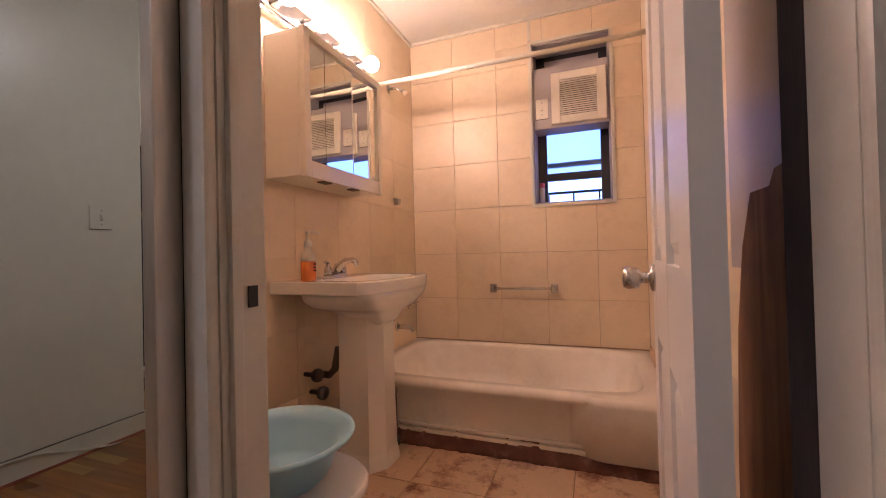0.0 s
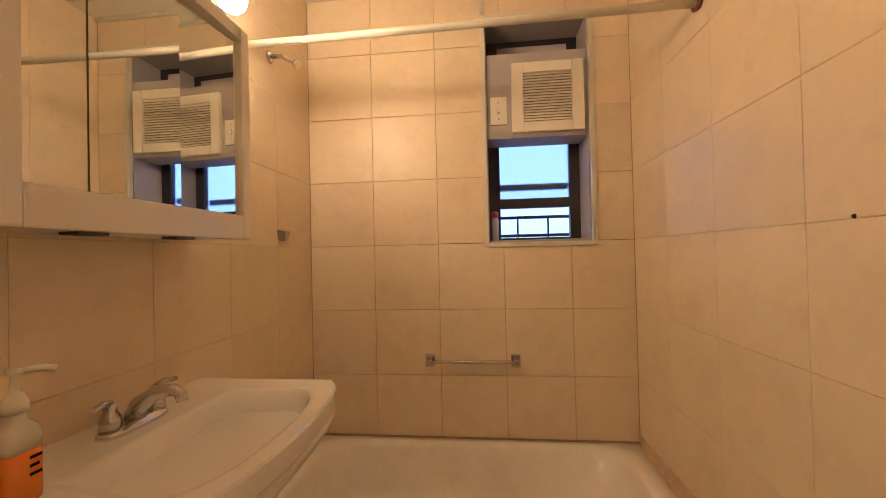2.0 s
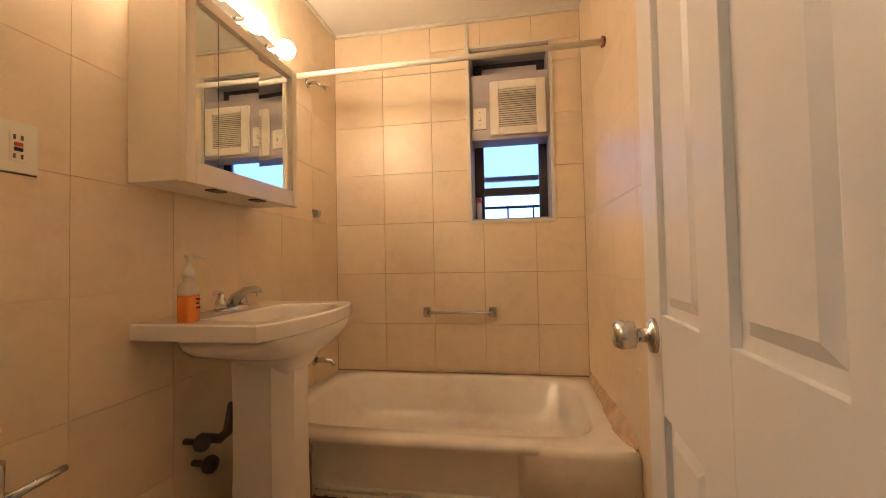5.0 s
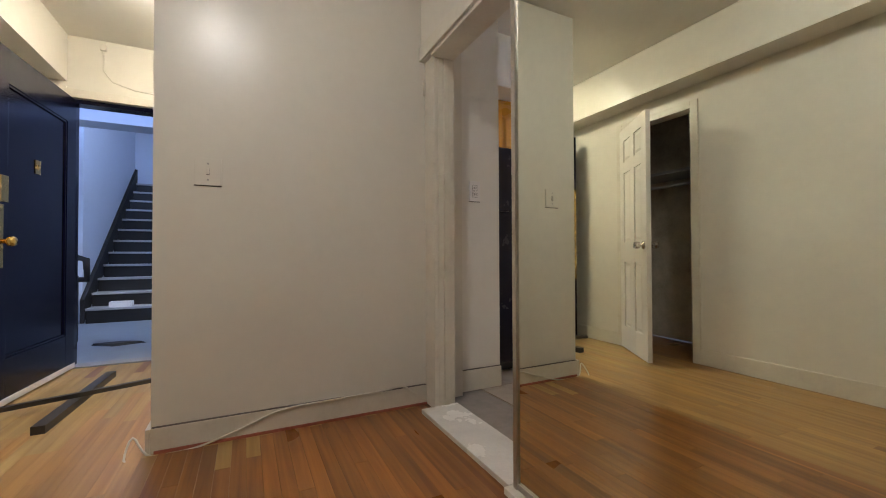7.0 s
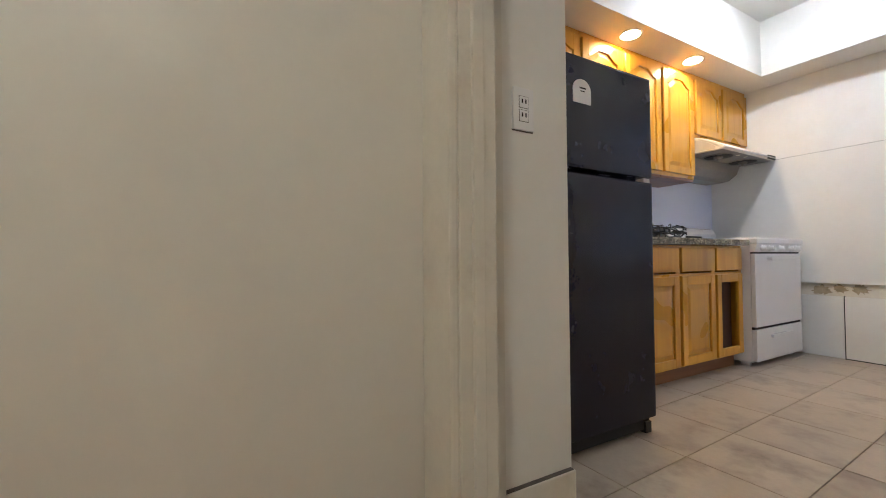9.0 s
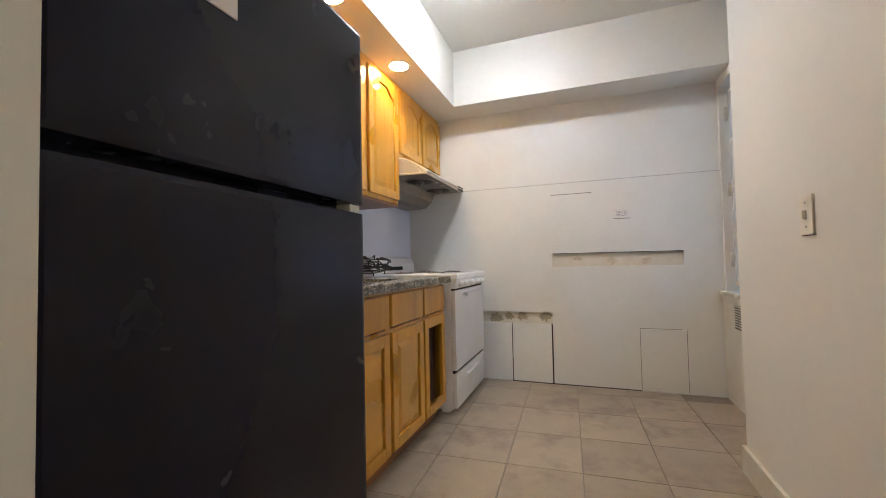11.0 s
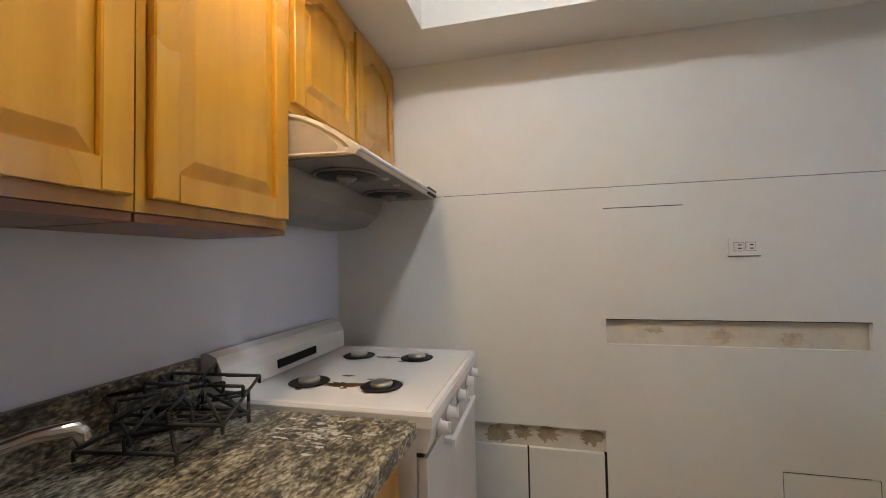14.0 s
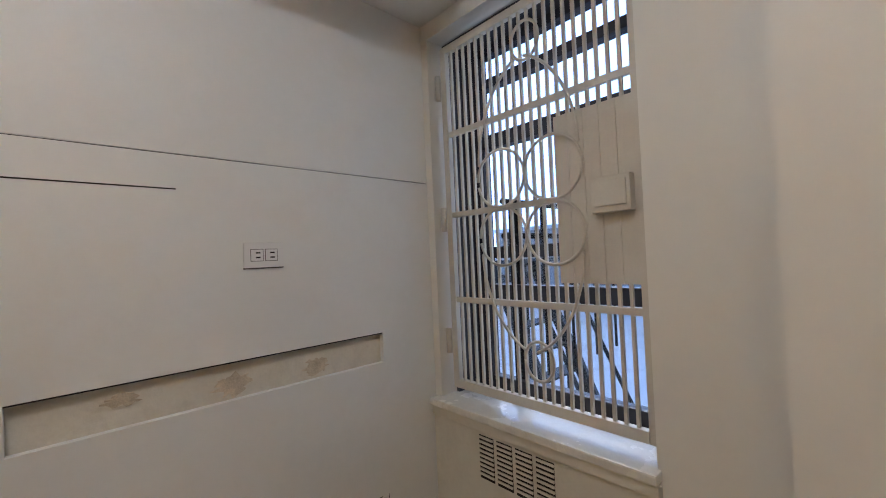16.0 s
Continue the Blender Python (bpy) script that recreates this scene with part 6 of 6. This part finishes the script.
for i in range(9):
    x = -0.95 + i * 0.23
    part("baluster", T([(x, 3.9, 0.8), (x, 3.9, 1.56)], 0.008, 6), M_BLACK, rl)
part("post", T([(-0.9, 3.9, -2.6), (-0.9, 3.9, 1.56)], 0.02, 8), M_BLACK, rl)


def far_house(x0, x1, y0, y1, h, rows, cols, axis, label):
    t = thing("apartment_building", ((x0 + x1) / 2, (y0 + y1) / 2, -2.6), label, "building")
    w = part("wall", B(x0, x1, y0, y1, -2.6, h), M_FACADE, t)
    part("roof", B(x0 - 0.2, x1 + 0.2, y0 - 0.2, y1 + 0.2, h, h + 0.3), M_SNOW, t, "snow-covered roof edge")
    for r in range(rows):
        for c in range(cols):
            z = -1.2 + r * 3.0
            f = (c + 0.5) / cols
            if axis == "x":
                y = y0 + (y1 - y0) * f
                part("window", B(x0 - 0.05, x0 + 0.02, y - 0.5, y + 0.5, z, z + 1.5), M_WINFR, t)
            else:
                x = x0 + (x1 - x0) * f
                part("window", B(x - 0.5, x + 0.5, y0 - 0.05, y0 + 0.02, z, z + 1.5), M_WINFR, t)
    return t


far_house(26, 34, 2, 26, 3.2, 2, 8, "x", "distant grey apartment building with dark windows")
far_house(-8, 14, 38, 46, 1.2, 1, 7, "y", "distant low grey building with dark windows")


# ---- tiles and boards ----
mesh_cache = {}
def tile_mesh(w, h, t, material, bev=0.0007):
    key = (round(w, 3), round(h, 3), round(t, 3), material.name)
    if key not in mesh_cache:
        bm = B(-w / 2, w / 2, -h / 2, h / 2, 0, t)
        for v in bm.verts:
            if v.co.z > t * 0.5:
                v.co.x -= math.copysign(bev, v.co.x)
                v.co.y -= math.copysign(bev, v.co.y)
        bmesh.ops.recalc_face_normals(bm, faces=bm.faces)
        me = bpy.data.meshes.new("tile")
        bm.to_mesh(me)
        bm.free()
        me.materials.append(material)
        mesh_cache[key] = me
    return mesh_cache[key]


def lay(parent, name, me, m):
    o = new(name, me)
    o.parent = parent
    o.matrix_parent_inverse = parent.matrix_basis.inverted()
    o.matrix_basis = m
    return o


def cells(us, vs, holes, gap):
    for a, b in zip(us, us[1:]):
        for c, d in zip(vs, vs[1:]):
            for r in rects_minus(a, b, c, d, holes):
                if r[1] - r[0] > 0.02 and r[3] - r[2] > 0.02:
                    yield r[0] + gap, r[1] - gap, r[2] + gap, r[3] - gap


random.seed(11)
ZS = [0.0, 0.325, 0.652, 0.998, 1.345, 1.692, 2.038, 2.385, BCEIL]
def jit():
    return random.uniform(-0.0012, 0.0012)
for a, b, c, d in cells([BX0, -0.878, -0.53, -0.186, 0.157, BX1], ZS, ((-0.27, 0.272, 1.345, 2.525),), 0.0009):
    lay(wb_back, "tile", tile_mesh(b - a, d - c, 0.008, M_BTILE), pose((a + b) / 2, BY1 + 0.0085, (c + d) / 2, 90 + jit() * 22, jit() * 22, 0))
for a, b, c, d in cells([HB, 0.77, 1.12, 1.47, 1.82, 2.17, 2.515, BY1], ZS, (), 0.0004):
    lay(wb_left, "tile", tile_mesh(b - a, d - c, 0.008, M_BTILE, 0.0003), Matrix.Translation((BX0 - 0.0085, (a + b) / 2, (c + d) / 2)) @ Matrix(((0, 0, 1, 0), (1, 0, 0, 0), (0, 1, 0, 0), (0, 0, 0, 1))))
for a, b, c, d in cells([HB, 0.675, 1.045, 1.415, 1.785, 2.155, 2.51, BY1], ZS, (), 0.0004):
    lay(wb_right, "tile", tile_mesh(b - a, d - c, 0.008, M_BTILE, 0.0003), Matrix.Translation((BX1 + 0.0085, (a + b) / 2, (c + d) / 2)) @ Matrix(((0, 0, -1, 0), (-1, 0, 0, 0), (0, 1, 0, 0), (0, 0, 0, 1))))
bfloor = structure("floor_bath", B(BX0, BX1, HB, BY1, -0.02, -0.008), M_GROUT, "stained orange-brown bathroom floor tiles", "floor")
for a, b, c, d in cells([BX0, -1.0, -0.66, -0.32, 0.02, 0.36, BX1], [HB, 0.82, 1.16, 1.5, 1.86], (), 0.002):
    lay(bfloor, "tile", tile_mesh(b - a, d - c, 0.008, M_BFLOOR), pose((a + b) / 2, (c + d) / 2, -0.008))
kfloor = structure("floor_kitchen", B(KX0, KX2 + 0.2, HY1 + 0.02, KY1 + 0.02, -0.02, -0.008), M_KGROUT, "greyish-brown worn kitchen floor tiles", "floor")
km = pose(-2.144, 2.37, 0, 0, 0, 2.2)
for i in range(-5, 4):
    for j in range(-6, 6):
        x0, y0 = i * 0.364, j * 0.402
        c = km @ Vector((x0 + 0.182, y0 + 0.201, 0))
        if KX0 - 0.15 < c.x < KX2 + 0.15 and HY1 + 0.12 < c.y < KY1 + 0.05:
            lay(kfloor, "tile", tile_mesh(0.3615, 0.3995, 0.008, M_KTILE, 0.001), km @ pose(x0 + 0.182, y0 + 0.201, -0.008))
hfloor = structure("floor_hall", B(EX, 1.5, OY - 0.7, HY0 + 0.1, -0.02, -0.008), M_RAW, "worn varnished oak strip floor in the hall", "floor")
random.seed(5)
lens = [0.55, 0.8, 1.05, 1.3]
y = HY0
boards, rest = [], bmesh.new()
row = 0
while y > OY - 0.65:
    w = 0.057
    x = EX - random.choice((0, 0.2, 0.45))
    while x < 1.5:
        l = random.choice(lens)
        a, b = max(x, EX), min(x + l, 1.5)
        if b - a > 0.05:
            cy = y - w / 2
            if -4.0 < (a + b) / 2 < -0.6 and cy > OY:
                om = M_OAKPALE if (a + b) / 2 < -2.75 else M_OAKMID if cy < -0.95 else M_OAK
                lay(hfloor, "plank", tile_mesh(round(b - a, 2) - 0.0004, w - 0.0004, 0.008, om, 0.0003), pose((a + b) / 2, cy, -0.008))
                boards.append(1)
            else:
                box(rest, a, b - 0.001, cy - w / 2 + 0.0006, cy + w / 2 - 0.0006, -0.008, 0.0)
        x += l
    y -= w
tagged(part("plank_rest", rest, M_OAK, hfloor), kind="stuff")
print("planks", len(boards))
